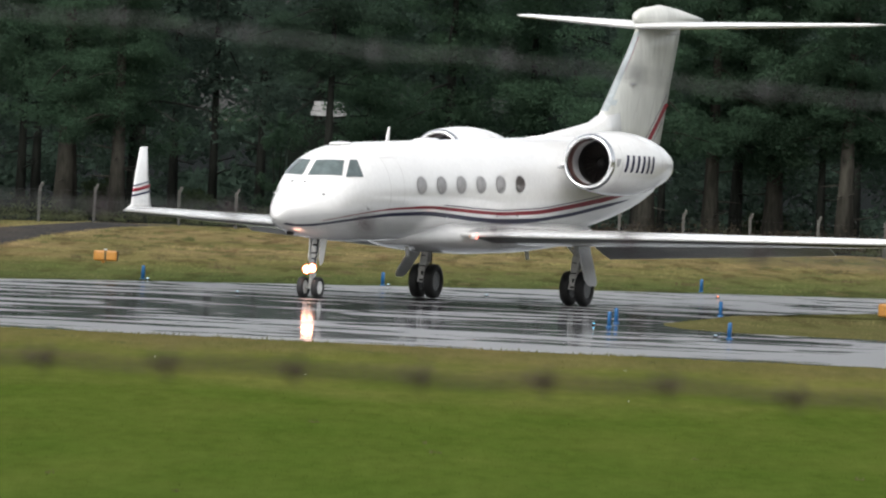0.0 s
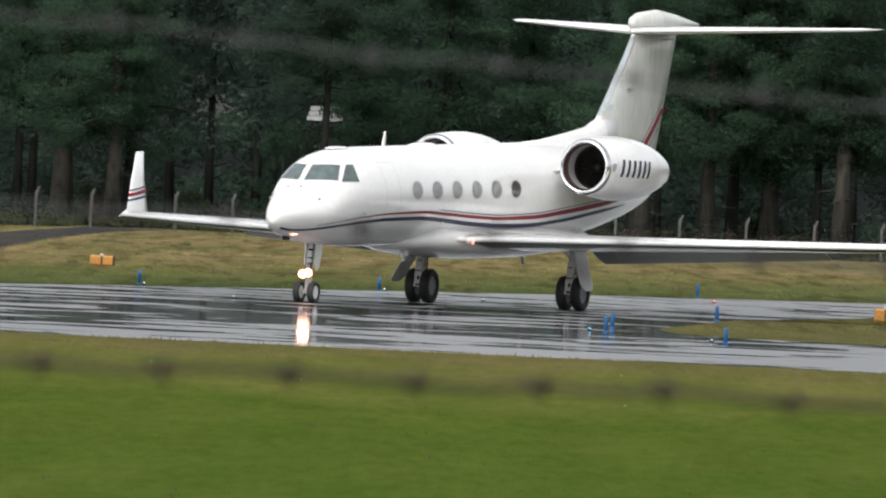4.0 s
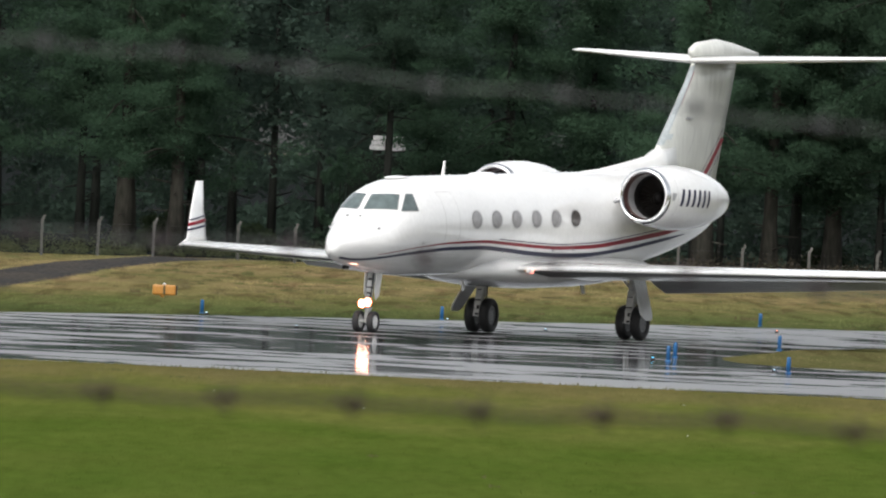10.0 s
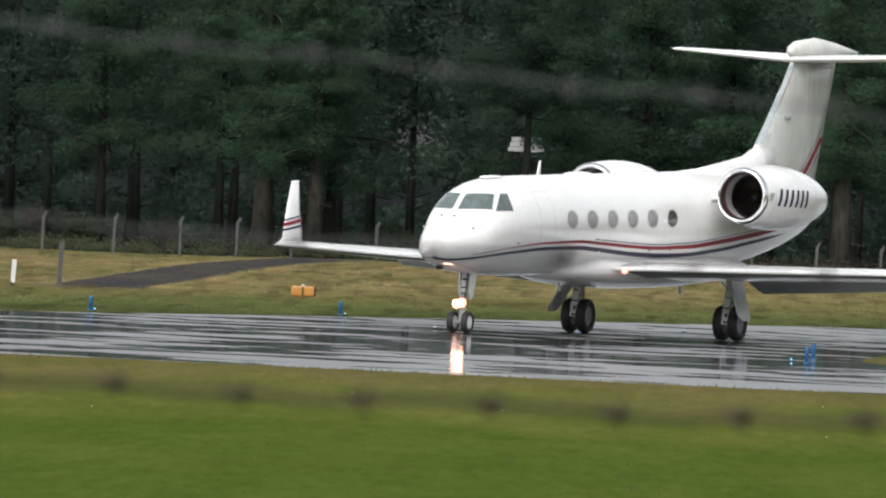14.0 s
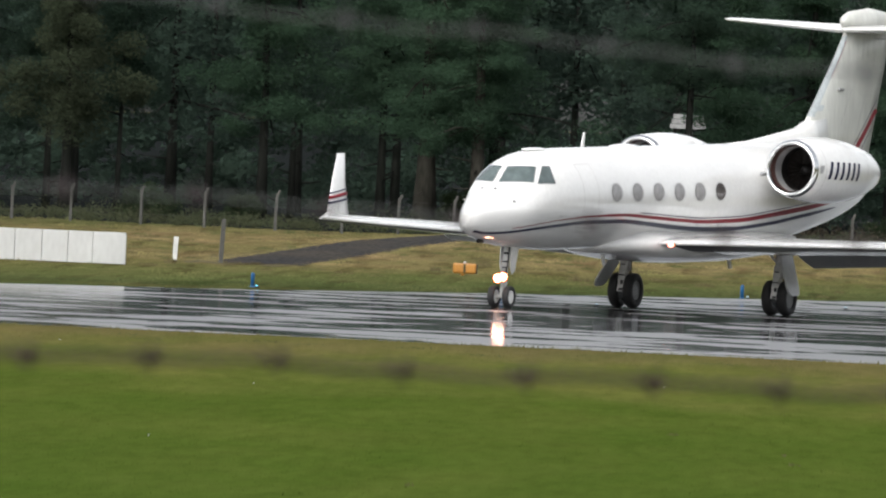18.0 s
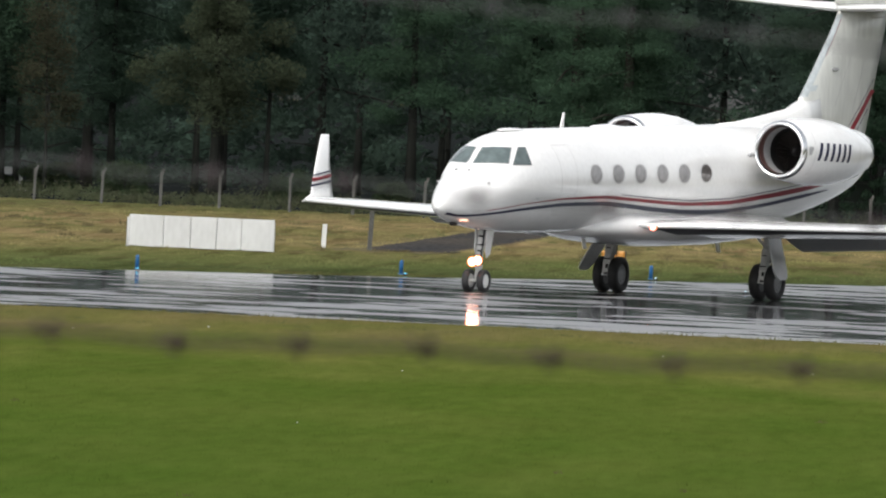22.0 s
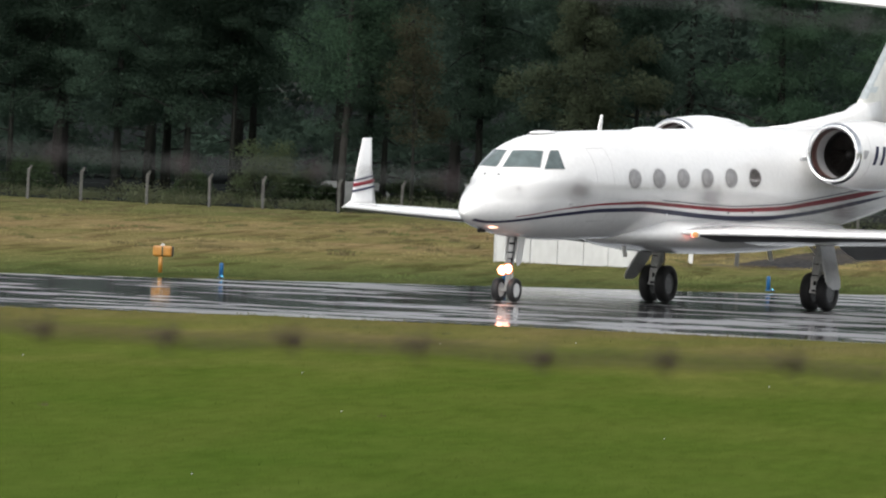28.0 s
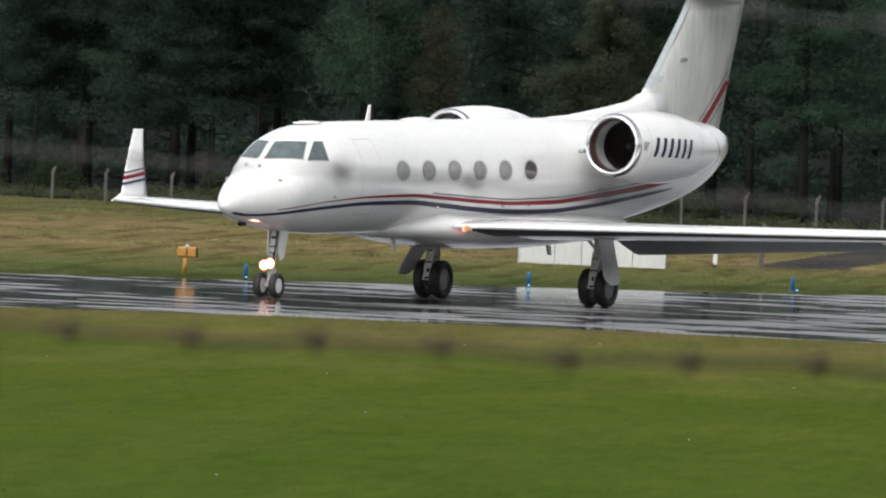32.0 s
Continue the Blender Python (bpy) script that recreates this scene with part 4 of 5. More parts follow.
for sgn in (1, -1):
    bm = bmesh.new()
    loft(bm, [foil(xl, c, f, lambda x, w: B(x, sgn * y, z + w - sgn * FLEX * y)) for y, xl, c, z, f in WING])
    wing = part("wing", bm, PAINT, jet)
    # a bright leading edge and the full-bellied underside as shells of their own
    bm = bmesh.new()
    rows_ = []
    for y, xl, c, z, f in WING[1:]:
        rows_.append([B(xl - u * c + (0.006 if u < 0.2 else 0), sgn * y, z + w * c * f + math.copysign(0.005, w) - sgn * FLEX * y) for u, w in ((0.045, 0.0160), (0.015, 0.0085), (0.0, 0.0), (0.015, -0.0075), (0.045, -0.0145))])
    loft(bm, rows_, cap=(False, False), closed=False)
    part("leading_edge", bm, LEADING, wing, "bright bare-metal leading edge")
    bm = bmesh.new()
    rows_ = []
    for y, xl, c, z, f in WING[1:-1]:
        rows_.append([B(xl - u * c, sgn * y, z + w * c * f - 0.006 - keel(y, u) - sgn * FLEX * y) for u, w in ((0.03, -0.0120), (0.1, -0.0203), (0.22, -0.0253), (0.4, -0.0263), (0.65, -0.0203), (0.74, -0.0163))])
    loft(bm, rows_, cap=(False, False), closed=False)
    part("underside", bm, PAINT, wing)
    # Shade on the front of the underside, painted as a dark strip.
    bm = bmesh.new()
    loft(bm, [[B(xl - u * c, sgn * y, z + w * c * f - 0.012 - keel(y, u) - sgn * FLEX * y) for u, w in ((0.012, -0.0065), (0.03, -0.0120), (0.06 + 0.04 * q, -0.0160 - 0.0043 * q), (0.09 + 0.13 * q, -0.0190 - 0.0063 * q))] for y, q, (xl, c, z, f) in ((y, max(0.0, 1 - (y - 1.62) / 4), wing_at(y)) for y in (1.62, 2.0, 3.5, 5.0, 8.5, 11.2))], cap=(False, False), closed=False)
    part("edge_shade", bm, EDGE, wing, "dark strip painted as shade under the leading edge")
    # flap, lowered part of the way
    bm = bmesh.new()
    rows_ = []
    for y in (2.6, 8.0):
        xl, c, z, f = wing_at(y)
        x0, fc, dz = xl - 0.78 * c, (0.27 if y < 5 else 0.24) * c, math.tan(radians(22))
        rows_.append([B(x0 - u * fc, sgn * y, z - 0.10 - u * fc * dz + w * fc * 2.0 - sgn * FLEX * y) for u, w in FOIL])
    loft(bm, rows_)
    part("flap", bm, GREY, wing, "grey flap lowered behind the wing")
    bm = bmesh.new()
    rows_ = []
    for u, xl, c, y, z, f in ((0, -2.12, 1.72, 11.45, 1.78, 1.5), (0.25, -2.70, 1.18, 11.51, 1.95, 1.5), (0.6, -3.04, 0.78, 11.59, 2.7, 1.5), (1, -3.45, 0.45, 11.68, 3.40, 1.4)):
        rows_.append(foil(xl, c, f, lambda x, w: B(x, sgn * (y + w), z - sgn * FLEX * 11.8)))
    loft(bm, rows_)
    winglet = part("winglet", bm, PAINT, wing)
    for z0, z1, mat in ((2.40, 2.43, NAVY), (2.26, 2.34, RED), (2.14, 2.19, NAVY)):
        bm = bmesh.new()
        rows_ = []
        for z in (z0, z1):
            u = (z - 2.05) / 0.7
            xl, c, y = -2.72 - 0.34 * u, 1.16 - 0.40 * u, 11.51 + 0.08 * u
            rows_.append(foil(xl + 0.008, c + 0.016, 1.75, lambda x, w: B(x, sgn * (y + w), z + 0.10 * (xl - x) / c - sgn * FLEX * 11.8)))
        loft(bm, rows_)
        part("stripe", bm, mat, winglet, "dark red stripe" if mat is RED else "navy stripe")
    # tailplane
    bm = bmesh.new()
    loft(bm, [foil(xl, c, f, lambda x, w: B(x, sgn * y, z + w)) for y, xl, c, z, f in ((0.05, -7.6, 2.95, 6.87, 1.4), (4.75, -11.2, 1.25, 7.0, 1.4), (5.02, -11.65, 0.8, 7.01, 1.0))])
    part("tailplane", bm, PAINT, jet)

FIN = [(3.7, -4.95, 4.70, 1.6), (4.3, -5.45, 4.42, 1.6), (4.62, -5.77, 4.20, 1.6), (5.27, -6.43, 3.75, 1.6), (6.28, -7.42, 3.12, 1.6), (6.95, -7.97, 2.78, 1.6)]
# fin, its fillet and the bullet on top
bm = bmesh.new()
loft(bm, [foil(xl, c, f, lambda x, w: B(x, w, z)) for z, xl, c, f in FIN])
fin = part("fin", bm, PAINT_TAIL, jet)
bm = bmesh.new()
rings = []
for x, zt, w in ((-0.9, 4.09, 0.05), (-2.2, 4.15, 0.10), (-3.95, 4.31, 0.16), (-5.3, 4.45, 0.2), (-5.75, 4.60, 0.2), (-6.6, 4.75, 0.2)):
    rings.append([B(x, -w * 1.6, 3.9), B(x, -w, zt - 0.1), B(x, -w * 0.5, zt - 0.015), B(x, 0, zt), B(x, w * 0.5, zt - 0.015), B(x, w, zt - 0.1), B(x, w * 1.6, 3.9)])
loft(bm, rings)
part("dorsal_fillet", bm, PAINT, jet)
bm = bmesh.new()
rings = []
for x, zt, zb, w in ((-7.72, 7.12, 7.02, 0.04), (-7.85, 7.24, 6.94, 0.13), (-8.2, 7.34, 6.86, 0.2), (-9.3, 7.41, 6.82, 0.25), (-10.4, 7.29, 6.84, 0.22), (-11.4, 7.14, 6.9, 0.13), (-12.05, 7.05, 6.96, 0.03)):
    rings.append([B(x, w * math.sin(a), (zt + zb) / 2 + (zt - zb) / 2 * math.cos(a)) for a in (2 * math.pi * k / 20 for k in range(20))])
loft(bm, rings)
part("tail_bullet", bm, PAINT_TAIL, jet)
from mathutils.bvhtree import BVHTree


def fin_skin(x, z, sgn, off=0.006):
    """The fin's skin at (x, z)."""
    xl = float(np.interp(z, [p[0] for p in FIN], [p[1] for p in FIN]))
    c = float(np.interp(z, [p[0] for p in FIN], [p[2] for p in FIN]))
    u = min(1, max(0, (xl - x) / c))
    us, ws = [p[0] for p in FOIL[7::-1]], [p[1] for p in FOIL[7::-1]]
    w = float(np.interp(u, us, ws)) if sgn > 0 else -0.9 * float(np.interp(u, us, ws))
    return B(x, w * c * 1.6 + sgn * off, z)


for sgn in (1, -1):
    for a, b, w, mat in (((-8.35, 3.70), (-9.98, 4.86), 0.125, RED), ((-8.02, 3.70), (-9.98, 5.12), 0.018, NAVY), ((-8.72, 3.70), (-9.72, 4.40), 0.018, NAVY)):
        bm = bmesh.new()
        vs = []
        for k in range(9):
            u = k / 8
            x, z = a[0] + (b[0] - a[0]) * u, a[1] + (b[1] - a[1]) * u
            vs.append([bm.verts.new(fin_skin(x - w, z - w * 0.2, sgn)), bm.verts.new(fin_skin(x + w, z + w * 0.2, sgn))])
        for p, q in zip(vs, vs[1:]):
            bm.faces.new((p[0], p[1], q[1], q[0]))
        part("stripe", bm, mat, fin, "dark red stripe" if mat is RED else "thin navy line")
    def fin_band(name, z0, z1, u0, u1, mat, label, off):
        bm = bmesh.new()
        grid = []
        for k in range(13):
            z = z0 + (z1 - z0) * k / 12
            xl = float(np.interp(z, [p[0] for p in FIN], [p[1] for p in FIN]))
            c = float(np.interp(z, [p[0] for p in FIN], [p[2] for p in FIN]))
            grid.append([bm.verts.new(fin_skin(xl - (u0 + (u1 - u0) * j / 4) * c + (0.008 if u0 + j == 0 else 0), z, sgn, off)) for j in range(5)])
        for p, q in zip(grid, grid[1:]):
            for j in range(4):
                bm.faces.new((p[j], p[j + 1], q[j + 1], q[j]))
        part(name, bm, mat, fin, label)

    fin_band("leading_edge_boot", 4.72, 6.72, 0.0, 0.045, BOOT, "grey de-icing boot on the fin", 0.005)
    fin_band("boot_edge", 5.7, 6.6, 0.046, 0.053, RED, "thin red edge of the boot", 0.006)
    fin_band("rudder_seam", 4.3, 6.70, 0.70, 0.707, SEAM, "seam before the rudder", 0.006)
    fin_band("panel_seam", 4.5, 6.70, 0.42, 0.425, SEAM, "panel seam on the fin", 0.006)
    fin_band("rudder_hinge", 6.62, 6.66, 0.60, 0.95, SEAM, "hinge gap under the tailplane", 0.006)
    fin_band("fin_patch", 4.86, 5.0, 0.0, 0.10, BOOT, "grey patch on the fin's leading edge", 0.008)
    bm = bmesh.new()
    box(bm, fin_skin(-7.40, 5.39, sgn, 0.03), (0.32, 0.06, 0.08), bevel=0.02)
    part("fin_lamp", bm, GREY, fin, "small grey fitting on the fin", False)

# engines
NAC = [(-0.40, 0.655), (-0.43, 0.69), (-0.55, 0.725), (-0.9, 0.765), (-1.5, 0.815), (-2.2, 0.84), (-3.0, 0.805), (-3.7, 0.715), (-4.3, 0.60), (-4.75, 0.48), (-4.98, 0.40), (-5.05, 0.32)]
for sgn in (1, -1):
    cy, cz = 2.06 * sgn, 3.555

    def droop(x):
        return cz + 0.04 * (x + 0.4)

    def ring(x, r, n=40):
        return [B(x, cy + 0.965 * r * math.sin(a), droop(x) + 0.975 * r * math.cos(a)) for a in (2 * math.pi * k / n for k in range(n))]

    bm = bmesh.new()
    loft(bm, [ring(x, r) for x, r in NAC[2:]] + [ring(-5.03, 0.29), ring(-4.7, 0.27)], cap=(False, True))
    nac = part("engine_nacelle", bm, PAINT, jet)
    bm = bmesh.new()
    loft(bm, [ring(-0.55, 0.727), ring(-0.43, 0.69), ring(-0.40, 0.655), ring(-0.42, 0.615), ring(-0.50, 0.588)], cap=(False, False))
    part("intake_lip", bm, METAL, nac, "polished metal intake lip")
    for x0, x1, mat, lab in ((-0.50, -0.74, DUCT, "brown heated intake ring"), (-0.74, -1.10, GREY, "pale grey intake lining"), (-1.10, -1.45, DARK, "intake duct painted dark for its inner shade")):
        bm = bmesh.new()
        loft(bm, [ring(x0, 0.573 - 0.02 * (-0.7 - x0)), ring(x1, 0.573 - 0.02 * (-0.7 - x1))], cap=(False, False))
        part("intake_duct", bm, mat, nac, lab)
    for k in range(24):
        a = 2 * math.pi * k / 24
        r0, r1 = 0.12, 0.53
        p = [B(-1.36, cy + r0 * math.sin(a), cz - 0.04 + r0 * math.cos(a)), B(-1.36, cy + r1 * math.sin(a - 0.10), cz - 0.04 + r1 * math.cos(a - 0.10)),
             B(-1.43, cy + r1 * math.sin(a + 0.13), cz - 0.04 + r1 * math.cos(a + 0.13)), B(-1.43, cy + r0 * math.sin(a + 0.2), cz - 0.04 + r0 * math.cos(a + 0.2))]
        bm = bmesh.new()
        loft(bm, [p, [v - Vector((0.012, 0, 0)) for v in p]])
        part("fan_blade", bm, FAN, nac, "", False)
    bm = bmesh.new()
    loft(bm, [ring(-1.46, 0.57), ring(-1.48, 0.57)])
    part("fan_back", bm, DARK, nac, "wall behind the fan painted dark for shade", False)
    bm = bmesh.new()
    loft(bm, [ring(-1.20, 0.01, 16), ring(-1.25, 0.07, 16), ring(-1.32, 0.12, 16), ring(-1.40, 0.14, 16)])
    part("spinner", bm, DARK, nac, "fan spinner darkened for the intake's shade")
    bm = bmesh.new()
    loft(bm, [foil(-0.95, 4.2, 0.55, lambda x, w: B(x, sgn * y, 3.45 + w)) for y in (0.8, 1.50)])
    part("pylon", bm, PAINT, jet)
    # six dark slanted bars on the cowling
    def nskin(x, dz, off=0.007):
        r = 0.97 * smooth_at(-x, [-p[0] for p in NAC[1:]], [p[1] for p in NAC[1:]]) + off
        return B(x, cy + sgn * math.sqrt(max(0.01, r * r - dz * dz)), droop(x) + dz)
    for x in (-0.92, -3.45):
        bm = bmesh.new()
        r = 0.97 * smooth_at(-x, [-p[0] for p in NAC[1:]], [p[1] for p in NAC[1:]]) / 0.97
        loft(bm, [ring(x, r + 0.004, 48), ring(x - 0.018, r + 0.004, 48)], cap=(False, False))
        part("cowl_seam", bm, SEAM, nac, "thin seam round the cowling")
    bm = bmesh.new()
    vs = []
    for j in range(5):
        dz = -0.10 + 0.20 * j / 4
        vs.append([bm.verts.new(nskin(-0.60 - 0.05 * abs(dz) * 4, dz, 0.009)), bm.verts.new(nskin(-0.72 - 0.03 * j, dz, 0.009))])
    for p, q in zip(vs, vs[1:]):
        bm.faces.new((p[0], p[1], q[1], q[0]))
    part("maker_badge", bm, GREY, nac, "small grey badge behind the intake lip")
    for k in range(6):
        x0 = -1.06 - 0.31 * k
        bm = bmesh.new()
        vs = []
        for j in range(7):
            dz = -0.22 + 0.43 * j / 6
            vs.append([bm.verts.new(nskin(x0 + 0.02 - 0.02 * j, dz)), bm.verts.new(nskin(x0 - 0.11 - 0.02 * j, dz))])
        for p, q in zip(vs, vs[1:]):
            bm.faces.new((p[0], p[1], q[1], q[0]))
        part("marking_bar", bm, NAVY, nac, "dark slanted bar on the cowling")


# skin patches: cabin windows, cockpit glazing, door seam, stripes
def strip(name, pts, width, mat, label, sgn=1, off=0.006):
    """A band along the fuselage side through (x, z) points, with a width at each."""
    bm = bmesh.new()
    vs = []
    for i, (x, z) in enumerate(pts):
        w = width[i] if isinstance(width, list) else width
        a, b = pts[max(0, i - 1)], pts[min(len(pts) - 1, i + 1)]
        d = Vector((b[0] - a[0], b[1] - a[1])).normalized()
        row = []
        for k in (-0.5, 0, 0.5):
            px, pz = x - d.y * w * k, z + d.x * w * k
            yy, zz = side(px, pz, off)
            row.append(bm.verts.new(B(px, sgn * yy, zz)))
        vs.append(row)
    for p, q in zip(vs, vs[1:]):
        for k in (0, 1):
            bm.faces.new((p[k], p[k + 1], q[k + 1], q[k]))
    return part(name, bm, mat, fuselage, label)


def curve_pts(xs, zs, n=60):
    o = sorted(zip(xs, zs))
    a, b = [p[0] for p in o], [p[1] for p in o]
    return [(x, smooth_at(x, a, b)) for x in np.linspace(a[-1], a[0], n)]


RED_LINE = curve_pts([12.35, 11.6, 10.7, 9.0, 7.4, 5.6, 3.84, 2.0, 0.4, -1.5, -3.6, -5.6], [2.235, 2.32, 2.41, 2.49, 2.50, 2.42, 2.325, 2.26, 2.265, 2.37, 2.52, 2.66])
BLUE_LINE = curve_pts([13.45, 13.0, 12.5, 11.8, 10.5, 9.0, 7.4, 5.6, 3.84, 2.0, 0.4, -1.5, -3.6, -5.7], [2.18, 2.12, 2.14, 2.20, 2.29, 2.35, 2.35, 2.26, 2.15, 2.075, 2.06, 2.145, 2.33, 2.50])
for sgn in (1, -1):
    n = len(RED_LINE)
    strip("stripe", RED_LINE, [(0.02 + 0.06 * min(1, max(0, k - 5) / 14) + 0.05 * min(1, max(0, (k - 30) / 20))) * min(1, (n - k) / 7) for k in range(n)], RED, "dark red stripe along the fuselage", sgn)
    strip("stripe", BLUE_LINE, [(0.05 + 0.05 * min(1, k / 20)) * min(1, (n - k) / 6) for k in range(n)], NAVY, "navy stripe along the fuselage", sgn, 0.008)
    strip("stripe", [(x, z + 0.085 + 0.05 * max(0, (3 - x) / 8)) for x, z in RED_LINE if x < 6.5], 0.022, NAVY, "thin navy pinstripe", sgn, 0.007)
    for x, zw in ((7.73, 3.045), (6.53, 3.032), (5.33, 3.022), (4.13, 3.008), (2.93, 2.999), (1.73, 2.992)):
        blind = 0.075 if x == 2.93 else 0.022
        layers = [("window_frame", 0, 0.322, 0.232, SEAM, 0.004, "grey window surround"), ("window_reveal", 0, 0.295, 0.208, RECESS_SHADE, 0.008, "flat ring painted as shade in the window recess"),
                  ("window", blind, 0.287 - blind, 0.196, GLASS_CAB, 0.012, "oval cabin window with a pale shade")]
        if x < 2:
            layers[2] = ("window", 0.01, 0.28, 0.198, GLASS_DARK, 0.012, "oval cabin window with its shade up")
        for nm, dx, rx, rz, mat, off, lab in layers:
            bm = bmesh.new()
            mid_y, mid_z = side(x + dx, zw, off)
            c = bm.verts.new(B(x + dx, sgn * mid_y, mid_z))
            rim = []
            for k in range(28):
                a = 2 * math.pi * k / 28
                yy, zz = side(x + dx + rx * math.cos(a), zw + rz * math.sin(a), off)
                rim.append(bm.verts.new(B(x + dx + rx * math.cos(a), sgn * yy, zz)))
            for k in range(28):
                bm.faces.new((c, rim[k], rim[(k + 1) % 28]))
            part(nm, bm, mat, fuselage, lab)
for (xa, za), (xb, zb) in (((9.53, 2.11), (9.53, 3.73)), ((8.75, 2.11), (8.75, 3.73)), ((9.53, 3.73), (8.75, 3.73)), ((9.53, 2.11), (8.75, 2.11))):
    strip("door_seam", [(xa + (xb - xa) * k / 12, za + (zb - za) * k / 12) for k in range(13)], 0.017, SEAM, "seam of the closed cabin door")

skin = BVHTree.FromPolygons([v.co[:] for v in fuselage.data.vertices], [list(p.vertices) for p in fuselage.data.polygons])


def glazing(name, corners, mat, label, off=0.01, n=8, s=1):
    """A flat-looking pane laid on the skin between four corners (top front, top back, bottom back, bottom front)."""
    bm = bmesh.new()
    c = [B(*p) for p in corners]
    ahead = Vector((0.88, 0.42 * s, 0.16)).normalized()
    g = []
    for i in range(n + 1):
        u = i / n
        row = []
        for j in range(n + 1):
            w = j / n
            p = (c[0] * (1 - u) + c[1] * u) * (1 - w) + (c[3] * (1 - u) + c[2] * u) * w
            q, nn, _, _ = skin.ray_cast(p + ahead * 2, -ahead)
            if nn.dot(ahead) < 0:
                nn = -nn
            row.append(bm.verts.new(q + nn * off))
        g.append(row)
    for i in range(n):
        for j in range(n):
            bm.faces.new((g[i][j], g[i + 1][j], g[i + 1][j + 1], g[i][j + 1]))
    return part(name, bm, mat, fuselage, label)


for s in (1, -1):
    front = [(11.556, 0.072 * s, 3.68), (11.139, 0.613 * s, 3.68), (11.567, 0.766 * s, 3.323), (12.056, 0.09 * s, 3.32)]
    rear = [(10.941, 0.682 * s, 3.692), (10.69, 0.756 * s, 3.692), (10.836, 1.011 * s, 3.291), (11.456, 0.828 * s, 3.292)]
    for pane in (front, rear):
        c = sum((Vector(p) for p in pane), Vector()) / 4
        glazing("cockpit_window_frame", [tuple(c + (Vector(p) - c) * 1.07) for p in pane], SEAM, "grey cockpit window frame", 0.006, s=s)
        glazing("cockpit_window", pane, GLASS_CK, "grey-green cockpit window", 0.011, s=s)

bm = bmesh.new()
box(bm, (0, 0, 0.18), (0.20, 0.03, 0.44), bevel=0.012)
for v in bm.verts:
    v.co = B(7.24 - 0.35 * v.co.z * 0.6 + v.co.x * (1 - 0.6 * v.co.z / 0.4), v.co.y, 4.05 + v.co.z)
part("blade_antenna", bm, PAINT, jet, "white swept blade antenna", False)
for x, l, h in ((4.9, 1.3, 0.09), (10.0, 0.9, 0.05)):
    bm = bmesh.new()
    bmesh.ops.create_uvsphere(bm, u_segments=20, v_segments=10, radius=1.0)
    for v in bm.verts:
        v.co = B(x + v.co.x * l * 0.6, v.co.y * 0.22, 4.07 + v.co.z * h)
    part("antenna_fairing", bm, PAINT, jet)
for x, h, zt in ((5.78, 0.50, 1.72), (-1.60, 0.36, 1.38)):
    bm = bmesh.new()
    box(bm, (0, 0, 0), (0.24, 0.04, h), bevel=0.012)
    for v in bm.verts:
        v.co = B(x + v.co.x * (0.75 + 0.6 * v.co.z) + 0.45 * v.co.z, v.co.y, zt - h * 0.5 + v.co.z)
    part("belly_antenna", bm, PAINT, jet, "white blade under the belly", False)
for x, z in ((12.38, 3.16), (12.31, 2.87), (10.59, 2.51), (2.64, 2.21), (1.39, 2.21)):
    for sgn in (1, -1):
        yy, zz = side(x, z, 0.012)
        bm = bmesh.new()
        box(bm, B(x, sgn * yy, zz), (0.09, 0.045, 0.05), bevel=0.01)
        part("probe", bm, GREY, fuselage, "small grey air-data probe", False)


def wheel(name, parent, x, y, z, r, w, hub, paint, n=40):
    """Tyre and rim about their own axle, so that the wheel can roll."""
    ob = new(name)
    ob.parent = parent
    ob.matrix_basis = pose(x, y, z)
    bm = bmesh.new()
    prof = [(hub, -0.32), (hub + 0.02, -0.44), (r * 0.80, -0.5), (r * 0.95, -0.40), (r, -0.2), (r, 0.2), (r * 0.95, 0.40), (r * 0.80, 0.5), (hub + 0.02, 0.44), (hub, 0.32)]
    loft(bm, [[(q * math.sin(a), v * w, q * math.cos(a)) for a in (2 * math.pi * k / n for k in range(n))] for q, v in prof], cap=(False, False))
    part("tyre", bm, RUBBER, ob)
    bm = bmesh.new()
    loft(bm, [[(q * math.sin(a), v * w, q * math.cos(a)) for a in (2 * math.pi * k / n for k in range(n))] for q, v in ((0.02, -0.30), (hub * 0.5, -0.30), (hub * 0.85, -0.22), (hub, -0.33), (hub, 0.33), (hub * 0.85, 0.22), (hub * 0.5, 0.30), (0.02, 0.30))])
    for k in range(8):
        a = 2 * math.pi * k / 8
        for s in (-1, 1):
            box(bm, (hub * 0.68 * math.sin(a), s * w * 0.27, hub * 0.68 * math.cos(a)), (0.03, 0.03, 0.03))
    part("rim", bm, paint, ob, "white-painted wheel rim" if paint is HUB else "dull grey metal wheel rim")
    return ob


